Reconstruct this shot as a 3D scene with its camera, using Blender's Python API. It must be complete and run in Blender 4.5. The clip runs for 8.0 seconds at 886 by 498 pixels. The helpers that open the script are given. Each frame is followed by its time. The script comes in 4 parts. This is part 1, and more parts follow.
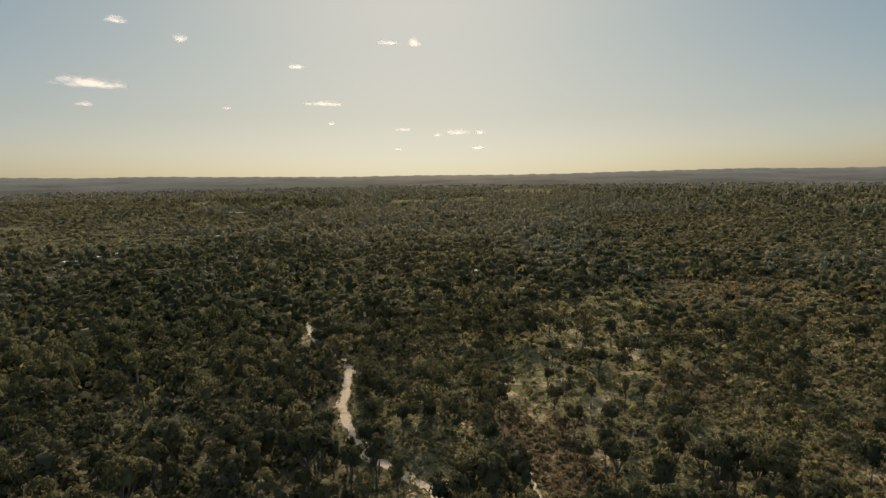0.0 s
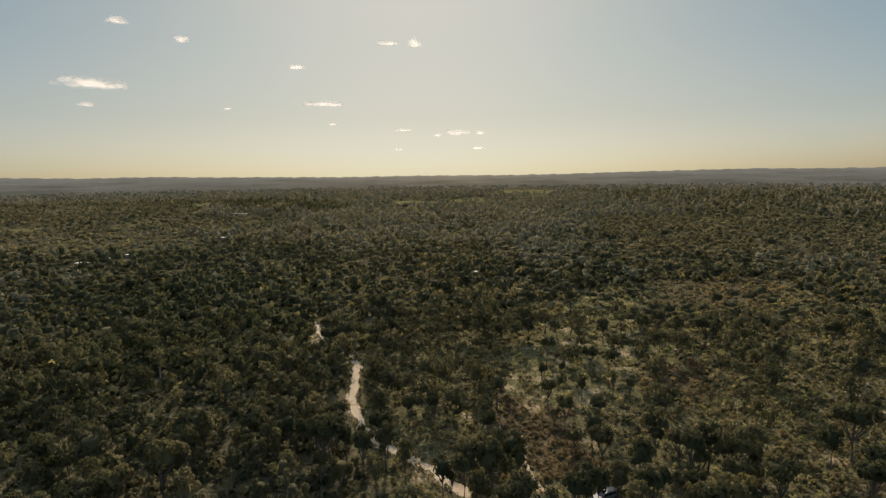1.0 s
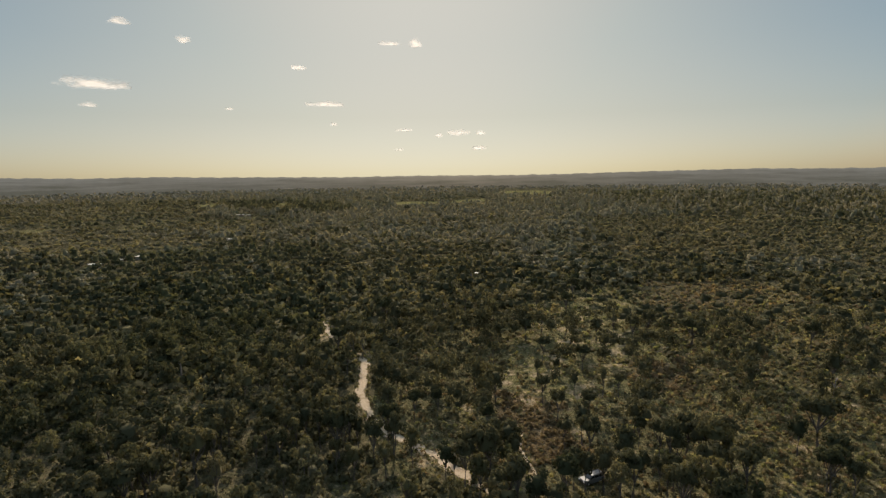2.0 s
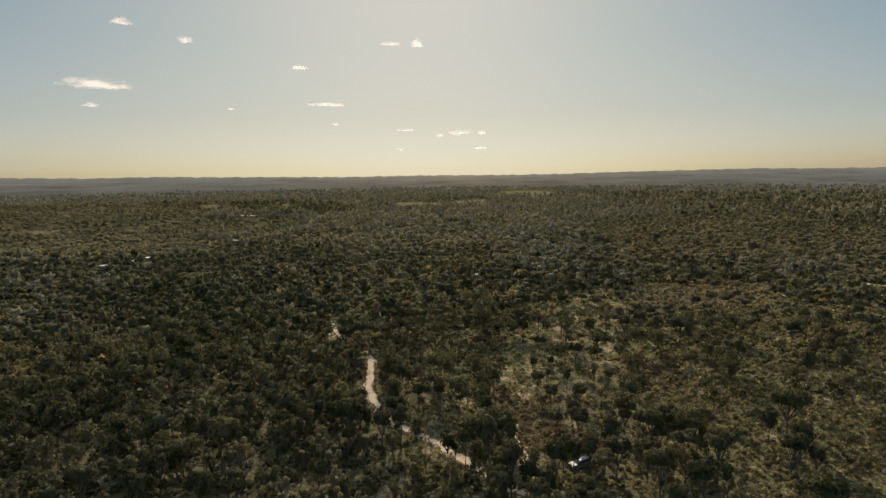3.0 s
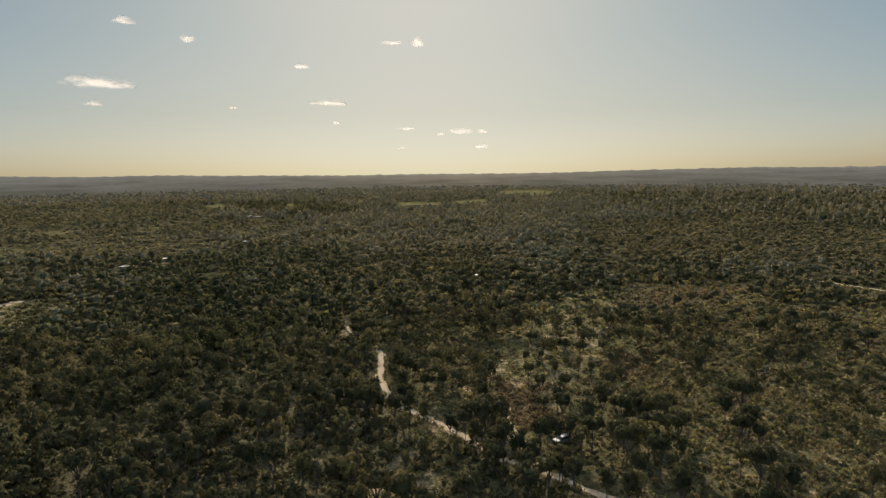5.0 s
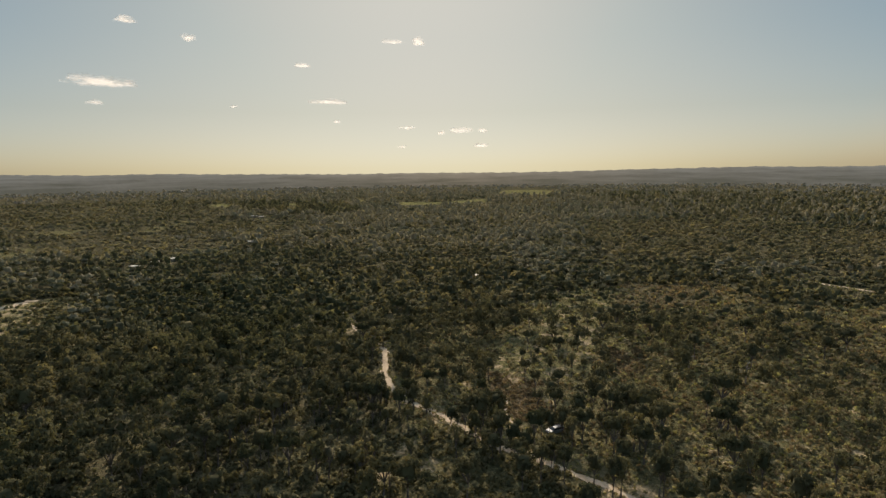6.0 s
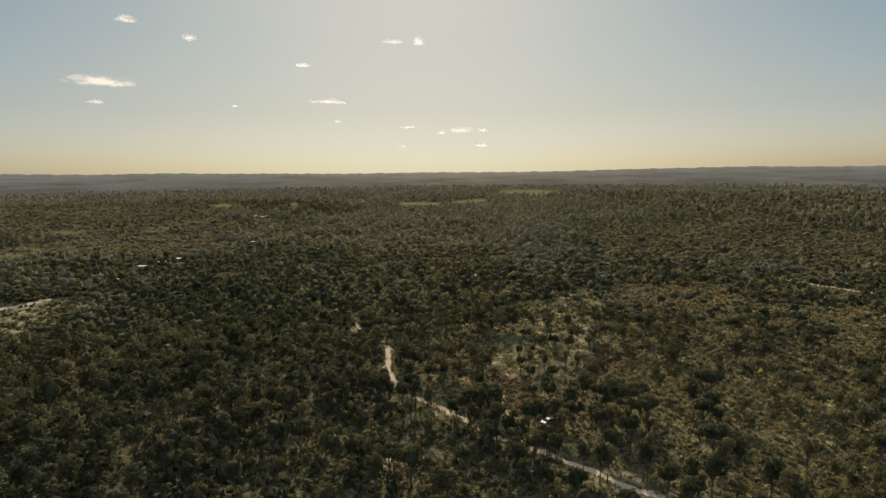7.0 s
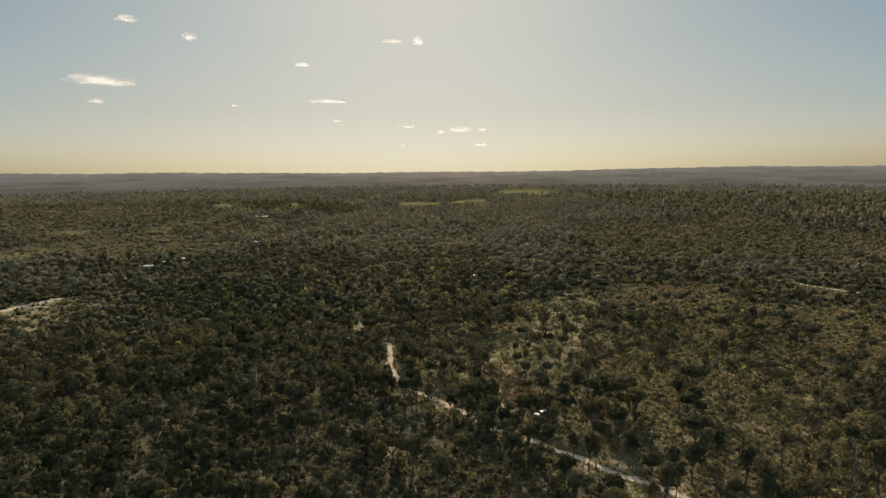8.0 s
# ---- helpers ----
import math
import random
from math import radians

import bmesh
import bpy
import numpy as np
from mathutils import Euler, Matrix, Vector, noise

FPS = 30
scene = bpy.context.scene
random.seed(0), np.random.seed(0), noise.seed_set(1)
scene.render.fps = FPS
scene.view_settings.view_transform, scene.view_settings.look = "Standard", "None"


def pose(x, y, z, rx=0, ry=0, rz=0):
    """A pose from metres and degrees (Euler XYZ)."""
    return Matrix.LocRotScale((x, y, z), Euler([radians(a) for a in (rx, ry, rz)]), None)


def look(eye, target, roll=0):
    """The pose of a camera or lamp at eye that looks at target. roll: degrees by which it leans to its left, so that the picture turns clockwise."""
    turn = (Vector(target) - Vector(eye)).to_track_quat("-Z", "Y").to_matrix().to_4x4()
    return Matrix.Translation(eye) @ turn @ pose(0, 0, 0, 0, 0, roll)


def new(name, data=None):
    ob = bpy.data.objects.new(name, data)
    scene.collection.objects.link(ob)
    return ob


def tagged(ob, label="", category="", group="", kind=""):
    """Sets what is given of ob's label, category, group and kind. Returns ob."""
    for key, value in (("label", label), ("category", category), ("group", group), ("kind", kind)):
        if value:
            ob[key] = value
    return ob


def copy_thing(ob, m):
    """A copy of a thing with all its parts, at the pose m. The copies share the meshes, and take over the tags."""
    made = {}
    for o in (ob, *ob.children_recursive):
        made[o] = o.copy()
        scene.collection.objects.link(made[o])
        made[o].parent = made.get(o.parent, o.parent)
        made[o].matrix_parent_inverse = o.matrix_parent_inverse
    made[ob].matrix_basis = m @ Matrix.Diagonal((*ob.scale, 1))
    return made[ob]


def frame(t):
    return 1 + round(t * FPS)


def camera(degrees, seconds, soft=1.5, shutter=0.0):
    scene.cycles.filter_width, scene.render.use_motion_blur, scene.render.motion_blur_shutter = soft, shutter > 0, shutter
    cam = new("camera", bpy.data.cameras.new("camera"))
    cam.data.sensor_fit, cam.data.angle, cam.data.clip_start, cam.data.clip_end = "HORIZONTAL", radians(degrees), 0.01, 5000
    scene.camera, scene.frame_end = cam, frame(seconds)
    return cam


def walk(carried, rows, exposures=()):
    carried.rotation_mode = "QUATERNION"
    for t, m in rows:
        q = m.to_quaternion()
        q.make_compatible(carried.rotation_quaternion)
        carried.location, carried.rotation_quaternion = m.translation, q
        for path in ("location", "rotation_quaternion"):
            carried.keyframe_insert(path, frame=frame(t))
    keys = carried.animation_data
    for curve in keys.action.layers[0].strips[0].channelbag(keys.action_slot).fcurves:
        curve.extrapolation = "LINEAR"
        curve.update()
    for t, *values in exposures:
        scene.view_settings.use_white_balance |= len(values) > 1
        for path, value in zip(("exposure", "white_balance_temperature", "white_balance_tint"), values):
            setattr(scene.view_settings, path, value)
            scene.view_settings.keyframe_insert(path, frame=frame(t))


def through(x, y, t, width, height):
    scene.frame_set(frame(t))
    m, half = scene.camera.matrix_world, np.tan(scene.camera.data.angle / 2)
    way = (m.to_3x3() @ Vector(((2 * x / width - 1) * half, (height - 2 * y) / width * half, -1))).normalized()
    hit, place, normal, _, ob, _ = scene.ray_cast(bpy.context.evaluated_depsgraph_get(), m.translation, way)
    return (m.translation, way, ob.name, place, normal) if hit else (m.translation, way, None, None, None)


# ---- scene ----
cam = camera(74.0, 8.0, soft=1.45)
PATH = [
    (0, look((0.293, 22.895, 52.815), (0.231, 25.176, 52.516), -0.8)),
    (0.5, look((0.245, 17.711, 53.937), (0.182, 19.992, 53.639), -0.8)),
    (1, look((0.176, 12.260, 55.249), (0.113, 14.541, 54.950), -0.8)),
    (1.5, look((0.034, 6.957, 56.605), (-0.030, 9.237, 56.306), -0.8)),
    (3, look((0.101, -9.862, 61.091), (0.031, -7.584, 60.789), -0.8)),
    (3.5, look((0.043, -15.037, 62.385), (-0.028, -12.758, 62.083), -0.8)),
    (4, look((0.196, -20.642, 63.835), (0.123, -18.363, 63.531), -0.8)),
    (4.5, look((0.172, -25.853, 65.168), (0.099, -23.574, 64.861), -0.8)),
    (6, look((0.161, -41.969, 69.672), (0.087, -39.692, 69.356), -0.7)),
    (6.5, look((0.182, -46.999, 70.864), (0.107, -44.722, 70.547), -0.7)),
    (7, look((0.327, -52.174, 72.135), (0.253, -49.897, 71.816), -0.65)),
    (7.5, look((0.398, -57.101, 73.307), (0.325, -54.824, 72.986), -0.6)),
    (8, look((0.565, -61.831, 74.388), (0.493, -59.555, 74.066), -0.6)),
]
walk(cam, PATH, exposures=[(0, 0.60), (8, 0.60)])

# ---- world, sun ----
SUN_AZ, SUN_EL = -3.7, 24.5
sun_way = Vector((math.sin(radians(SUN_AZ)) * math.cos(radians(SUN_EL)),
                  math.cos(radians(SUN_AZ)) * math.cos(radians(SUN_EL)), math.sin(radians(SUN_EL))))
world = bpy.data.worlds.new("sky")
scene.world = world
world.use_nodes = True
wt = world.node_tree
sky = wt.nodes.new("ShaderNodeTexSky")
sky.sky_type = "NISHITA"
sky.sun_disc = False
sky.sun_elevation, sky.sun_rotation = radians(SUN_EL), radians(SUN_AZ)
sky.altitude, sky.air_density, sky.dust_density, sky.ozone_density = 80, 1.0, 1.7, 2.2
# thick bright air round the sun: the sky's brightness levels off towards a ceiling
scaled = wt.nodes.new("ShaderNodeVectorMath")
scaled.operation = "SCALE"
scaled.inputs["Scale"].default_value = 0.095
wt.links.new(sky.outputs[0], scaled.inputs[0])
over = wt.nodes.new("ShaderNodeVectorMath")
over.operation = "ADD"
over.inputs[1].default_value = (0.60, 0.60, 0.60)
wt.links.new(scaled.outputs[0], over.inputs[0])
level = wt.nodes.new("ShaderNodeVectorMath")
level.operation = "DIVIDE"
wt.links.new(scaled.outputs[0], level.inputs[0])
wt.links.new(over.outputs[0], level.inputs[1])
air = wt.nodes.new("ShaderNodeHueSaturation")
air.inputs["Saturation"].default_value = 1.28
wt.links.new(level.outputs[0], air.inputs["Color"])
tint = wt.nodes.new("ShaderNodeVectorMath")
tint.operation = "MULTIPLY"
place = wt.nodes.new("ShaderNodeTexCoord")
height = wt.nodes.new("ShaderNodeSeparateXYZ")
wt.links.new(place.outputs["Generated"], height.inputs[0])
warm = wt.nodes.new("ShaderNodeValToRGB")
warm.color_ramp.elements[0].position, warm.color_ramp.elements[0].color = 0.0, (1.42, 1.30, 1.31, 1)
warm.color_ramp.elements[1].position, warm.color_ramp.elements[1].color = 0.30, (1.0, 1.0, 1.0, 1)
mid_air = warm.color_ramp.elements.new(0.09)
mid_air.color = (1.15, 1.08, 1.05, 1)
upper_air = warm.color_ramp.elements.new(0.2)
upper_air.color = (1.04, 1.025, 1.02, 1)
# sky above the view, boosted several times over to fill the land's shade
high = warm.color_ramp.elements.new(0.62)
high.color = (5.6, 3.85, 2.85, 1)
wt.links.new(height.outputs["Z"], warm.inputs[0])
aim = wt.nodes.new("ShaderNodeVectorMath")
aim.operation = "DOT_PRODUCT"
aim.inputs[1].default_value = sun_way
wt.links.new(place.outputs["Generated"], aim.inputs[0])
aureole = wt.nodes.new("ShaderNodeValToRGB")
aureole.color_ramp.elements[0].position, aureole.color_ramp.elements[0].color = 0.76, (0.868, 0.985, 1.005, 1)
aureole.color_ramp.elements[1].position, aureole.color_ramp.elements[1].color = 0.99, (0.975, 0.98, 0.925, 1)
# unseen sky to the sides and behind, warmed to tint that fill
for aside, tone_ in ((0.55, (1.0, 1.0, 0.93, 1)), (0.0, (1.06, 1.0, 0.92, 1))):
    aureole.color_ramp.elements.new(aside).color = tone_
rim_glow = aureole.color_ramp.elements.new(0.93)
rim_glow.color = (0.895, 0.978, 0.945, 1)
wt.links.new(aim.outputs["Value"], aureole.inputs[0])
both = wt.nodes.new("ShaderNodeVectorMath")
both.operation = "MULTIPLY"
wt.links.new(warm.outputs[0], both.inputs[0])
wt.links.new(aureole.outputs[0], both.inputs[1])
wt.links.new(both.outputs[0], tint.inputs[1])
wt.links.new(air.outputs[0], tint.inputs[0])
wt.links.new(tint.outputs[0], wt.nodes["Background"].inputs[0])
wt.nodes["Background"].inputs[1].default_value = 0.51

sun_data = bpy.data.lights.new("sun", "SUN")
sun_data.energy, sun_data.angle, sun_data.color = 3.4, radians(0.6), (1.0, 0.86, 0.70)
sun = new("sun", sun_data)
sun.matrix_world = look(sun_way * 300, (0, 0, 0))


# ---- materials ----
def material(name):
    m = bpy.data.materials.new(name)
    m.use_nodes = True
    t = m.node_tree
    return m, t, t.nodes["Principled BSDF"], t.nodes["Material Output"]


def node(t, kind, **values):
    n = t.nodes.new(kind)
    for k, v in values.items():
        n.inputs[k.replace("_", " ")].default_value = v
    return n


def noise_at(t, scale, detail=4.0, rough=0.6, coords="Object"):
    c = t.nodes.new("ShaderNodeTexCoord")
    n = node(t, "ShaderNodeTexNoise", Scale=scale, Detail=detail, Roughness=rough)
    t.links.new(c.outputs[coords], n.inputs["Vector"])
    return n.outputs["Fac"]


def ramp(t, fac, stops):
    r = t.nodes.new("ShaderNodeValToRGB")
    e = r.color_ramp.elements
    while len(e) < len(stops):
        e.new(0.5)
    for el, (p, c) in zip(e, stops):
        el.position, el.color = p, (*c, 1) if len(c) == 3 else c
    t.links.new(fac, r.inputs[0])
    return r.outputs[0]


def mixed(t, fac, a, b, blend="MIX"):
    n = t.nodes.new("ShaderNodeMix")
    n.data_type, n.blend_type = "RGBA", blend
    for sock, v in ((n.inputs[0], fac), (n.inputs[6], a), (n.inputs[7], b)):
        if isinstance(v, bpy.types.NodeSocket):
            t.links.new(v, sock)
        else:
            sock.default_value = v if isinstance(v, (int, float)) else (*v, 1)
    return n.outputs[2]


def maths(t, op, a, b=0.0, clamp=False):
    n = t.nodes.new("ShaderNodeMath")
    n.operation, n.use_clamp = op, clamp
    for sock, v in zip(n.inputs, (a, b)):
        if isinstance(v, bpy.types.NodeSocket):
            t.links.new(v, sock)
        else:
            sock.default_value = v
    return n.outputs[0]


def attribute(t, name):
    n = t.nodes.new("ShaderNodeAttribute")
    n.attribute_name = name
    return n.outputs["Fac"]


def leaf_material(name, dark, light, through=0.34, far=False):
    """Foliage: every spray of leaves has its own shade, every plant its own tone; light passes through the leaves."""
    m, t, bsdf, out = material(name)
    geo = t.nodes.new("ShaderNodeNewGeometry")
    info = t.nodes.new("ShaderNodeObjectInfo")
    tone = attribute(t, "tone") if far else info.outputs["Random"]
    col = ramp(t, geo.outputs["Random Per Island"], [(0.0, dark), (0.75, light), (1.0, [min(1, c * 1.12) for c in light])])
    shift = ramp(t, tone, [(0.0, (0.66, 0.74, 0.70)), (0.5, (1.0, 1.0, 1.0)), (1.0, (1.24, 1.17, 1.02))])
    col = mixed(t, 1.0, col, shift, "MULTIPLY")
    t.links.new(col, bsdf.inputs["Base Color"])
    bsdf.inputs["Roughness"].default_value = 1.0
    bsdf.inputs["Specular IOR Level"].default_value = 0.05
    bsdf.inputs["Sheen Weight"].default_value = 0.0 if name.endswith(("dark", "olive")) else 0.05
    bsdf.inputs["Sheen Roughness"].default_value = 0.6
    bsdf.inputs["Sheen Tint"].default_value = (0.80, 0.74, 0.52, 1)
    tr = t.nodes.new("ShaderNodeBsdfTranslucent")
    t.links.new(mixed(t, 1.0, col, (1.22, 1.20, 0.88), "MULTIPLY"), tr.inputs[0])
    mix = t.nodes.new("ShaderNodeMixShader")
    mix.inputs[0].default_value = through
    t.links.new(bsdf.outputs[0], mix.inputs[1])
    t.links.new(tr.outputs[0], mix.inputs[2])
    t.links.new(mix.outputs[0], out.inputs[0])
    return m


# grey and slate are leaf colours paled to stand for distance haze
LEAVES = {
    "dark": ((0.076, 0.073, 0.042), (0.092, 0.087, 0.049)),
    "olive": ((0.128, 0.117, 0.064), (0.158, 0.142, 0.078)),
    "gold": ((0.205, 0.178, 0.098), (0.270, 0.228, 0.124)),
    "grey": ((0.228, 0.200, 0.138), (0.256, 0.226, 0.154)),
    "heath": ((0.132, 0.118, 0.072), (0.196, 0.172, 0.100)),
    "rust": ((0.128, 0.098, 0.058), (0.192, 0.144, 0.084)),
    "grass": ((0.200, 0.190, 0.080), (0.310, 0.285, 0.120)),
    "pale": ((0.138, 0.128, 0.086), (0.168, 0.154, 0.102)),
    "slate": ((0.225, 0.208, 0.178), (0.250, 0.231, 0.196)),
}
THIN = {"dark": 0.3, "olive": 0.4, "slate": 0.25, "grey": 0.3, "gold": 0.5}
LEAF = {k: leaf_material("leaves_" + k, *v, THIN.get(k, 0.5)) for k, v in LEAVES.items()}
LEAF_FAR = {k: leaf_material("foliage_" + k, *v, THIN.get(k, 0.5), far=True) for k, v in LEAVES.items()}


def bark_material():
    m, t, bsdf, out = material("bark")
    n = noise_at(t, 6.0, 6)
    t.links.new(ramp(t, n, [(0.3, (0.045, 0.036, 0.028)), (0.7, (0.19, 0.155, 0.12))]), bsdf.inputs["Base Color"])
    bsdf.inputs["Roughness"].default_value = 0.9
    b = node(t, "ShaderNodeBump", Strength=0.6, Distance=0.05)
    t.links.new(n, b.inputs["Height"])
    t.links.new(b.outputs[0], bsdf.inputs["Normal"])
    return m


def ground_material():
    """Leaf litter with sand showing through, green moss and grass, and rusty heath soil."""
    m, t, bsdf, out = material("bush_ground")
    fine, mid, broad = noise_at(t, 1.3, 8, 0.72), noise_at(t, 0.16, 5, 0.65), noise_at(t, 0.018, 4)
    litter = ramp(t, fine, [(0.3, (0.090, 0.077, 0.048)), (0.7, (0.210, 0.175, 0.108))])
    green = ramp(t, fine, [(0.3, (0.062, 0.060, 0.023)), (0.5, (0.160, 0.148, 0.064)), (0.7, (0.320, 0.285, 0.115))])
    sand = ramp(t, fine, [(0.3, (0.260, 0.200, 0.118)), (0.7, (0.580, 0.455, 0.280))])
    rust = ramp(t, fine, [(0.3, (0.090, 0.064, 0.038)), (0.7, (0.200, 0.145, 0.085))])
    gm = maths(t, "MULTIPLY", maths(t, "ADD", maths(t, "MULTIPLY", broad, 1.4), 0.25), attribute(t, "green"), True)
    col = mixed(t, gm, litter, green)
    col = mixed(t, attribute(t, "rust"), col, rust)
    clump = noise_at(t, 0.9, 6, 0.75)
    herb = maths(t, "MULTIPLY", maths(t, "SUBTRACT", clump, 0.47), 9.0, True)
    herb = maths(t, "MULTIPLY", herb, maths(t, "SUBTRACT", 1.0, maths(t, "MAXIMUM", maths(t, "MULTIPLY", attribute(t, "bare"), 0.6), maths(t, "MULTIPLY", maths(t, "SUBTRACT", attribute(t, "green"), 0.9), 1.6, True)), True))
    col = mixed(t, herb, col, ramp(t, fine, [(0.3, (0.070, 0.068, 0.036)), (0.7, (0.150, 0.138, 0.072))]))
    # low heath colour with the shrubs' own shade mixed in
    close = ramp(t, noise_at(t, 0.12, 6, 0.7), [(0.3, (0.062, 0.056, 0.033)), (0.7, (0.116, 0.103, 0.060))])
    col = mixed(t, attribute(t, "heathy"), col, close)
    sm = maths(t, "MULTIPLY", maths(t, "ADD", maths(t, "SUBTRACT", mid, 0.70), maths(t, "MULTIPLY", attribute(t, "bare"), 0.24)), 8.0, True)
    sm = maths(t, "MULTIPLY", sm, maths(t, "MULTIPLY", attribute(t, "bare"), 4.0, True))
    col = mixed(t, sm, col, sand)
    fleck = maths(t, "MULTIPLY", maths(t, "SUBTRACT", noise_at(t, 0.55, 6, 0.75), 0.555), 12.0, True)
    col = mixed(t, maths(t, "MULTIPLY", fleck, maths(t, "MULTIPLY", attribute(t, "bare"), 1.2, True)), col, sand)
    t.links.new(col, bsdf.inputs["Base Color"])
    bsdf.inputs["Roughness"].default_value = 0.95
    bsdf.inputs["Specular IOR Level"].default_value = 0.0
    b = node(t, "ShaderNodeBump", Strength=0.9, Distance=0.5)
    t.links.new(maths(t, "ADD", fine, maths(t, "MULTIPLY", clump, 2.0)), b.inputs["Height"])
    t.links.new(b.outputs[0], bsdf.inputs["Normal"])
    return m


def sand_material():
    m, t, bsdf, out = material("track_sand")
    fine, mid = noise_at(t, 2.5, 8, 0.7), noise_at(t, 0.35, 4)
    a = ramp(t, fine, [(0.3, (0.40, 0.31, 0.21)), (0.7, (0.66, 0.54, 0.39))])
    t.links.new(mixed(t, maths(t, "MULTIPLY", maths(t, "SUBTRACT", mid, 0.51), 5.0, True), a, (0.30, 0.22, 0.13)), bsdf.inputs["Base Color"])
    bsdf.inputs["Roughness"].default_value = 0.95
    bsdf.inputs["Specular IOR Level"].default_value = 0.0
    b = node(t, "ShaderNodeBump", Strength=0.5, Distance=0.1)
    t.links.new(fine, b.inputs["Height"])
    t.links.new(b.outputs[0], bsdf.inputs["Normal"])
    return m


def plain(name, colour, rough=0.5, metal=0.0, spread=0.25, scale=8.0):
    m, t, bsdf, out = material(name)
    n = noise_at(t, scale, 5)
    t.links.new(ramp(t, n, [(0.3, [c * (1 - spread) for c in colour]), (0.7, [min(1, c * (1 + spread)) for c in colour])]), bsdf.inputs["Base Color"])
    bsdf.inputs["Roughness"].default_value, bsdf.inputs["Metallic"].default_value = rough, metal
    return m


def cloud_material():
    """Thin vapour, lit through from behind; it thins out to its ragged rim."""
    m, t, bsdf, out = material("cloud_vapour")
    c = t.nodes.new("ShaderNodeTexCoord")
    info = t.nodes.new("ShaderNodeObjectInfo")
    flat = node(t, "ShaderNodeVectorMath")
    flat.operation = "MULTIPLY"
    flat.inputs[1].default_value = (1, 0, 1)
    low = t.nodes.new("ShaderNodeSeparateXYZ")
    t.links.new(c.outputs["Object"], low.inputs[0])
    t.links.new(c.outputs["Object"], flat.inputs[0])
    size = t.nodes.new("ShaderNodeVectorMath")
    size.operation = "LENGTH"
    t.links.new(flat.outputs[0], size.inputs[0])
    n = t.nodes.new("ShaderNodeTexNoise")
    n.noise_dimensions = "4D"
    n.inputs["Scale"].default_value, n.inputs["Detail"].default_value, n.inputs["Roughness"].default_value = 1.0, 4.0, 0.52
    geo = t.nodes.new("ShaderNodeNewGeometry")
    flat2 = t.nodes.new("ShaderNodeVectorMath")
    flat2.operation = "MULTIPLY"
    flat2.inputs[1].default_value = (0.012, 0, 0.024)
    t.links.new(geo.outputs["Position"], flat2.inputs[0])
    t.links.new(flat2.outputs[0], n.inputs["Vector"])
    t.links.new(maths(t, "MULTIPLY", info.outputs["Random"], 30.0), n.inputs["W"])
    fade = maths(t, "SUBTRACT", 1.0, size.outputs["Value"])
    base = maths(t, "MULTIPLY", maths(t, "MINIMUM", maths(t, "ADD", low.outputs["Z"], 0.12), 0.0), 4.0)
    a = maths(t, "ADD", maths(t, "MULTIPLY", fade, 2.0), maths(t, "MULTIPLY", maths(t, "SUBTRACT", n.outputs["Fac"], 0.57), 4.6))
    a = maths(t, "MULTIPLY", maths(t, "ADD", a, base), 0.62, True)
    tr = t.nodes.new("ShaderNodeBsdfTranslucent")
    tr.inputs[0].default_value = (0.56, 0.55, 0.54, 1)
    df = t.nodes.new("ShaderNodeBsdfDiffuse")
    df.inputs[0].default_value = (0.30, 0.30, 0.30, 1)
    both = t.nodes.new("ShaderNodeAddShader")
    t.links.new(tr.outputs[0], both.inputs[0])
    t.links.new(df.outputs[0], both.inputs[1])
    clear = t.nodes.new("ShaderNodeBsdfTransparent")
    mix = t.nodes.new("ShaderNodeMixShader")
    t.links.new(a, mix.inputs[0])
    t.links.new(clear.outputs[0], mix.inputs[1])
    t.links.new(both.outputs[0], mix.inputs[2])
    t.links.new(mix.outputs[0], out.inputs[0])
    return m


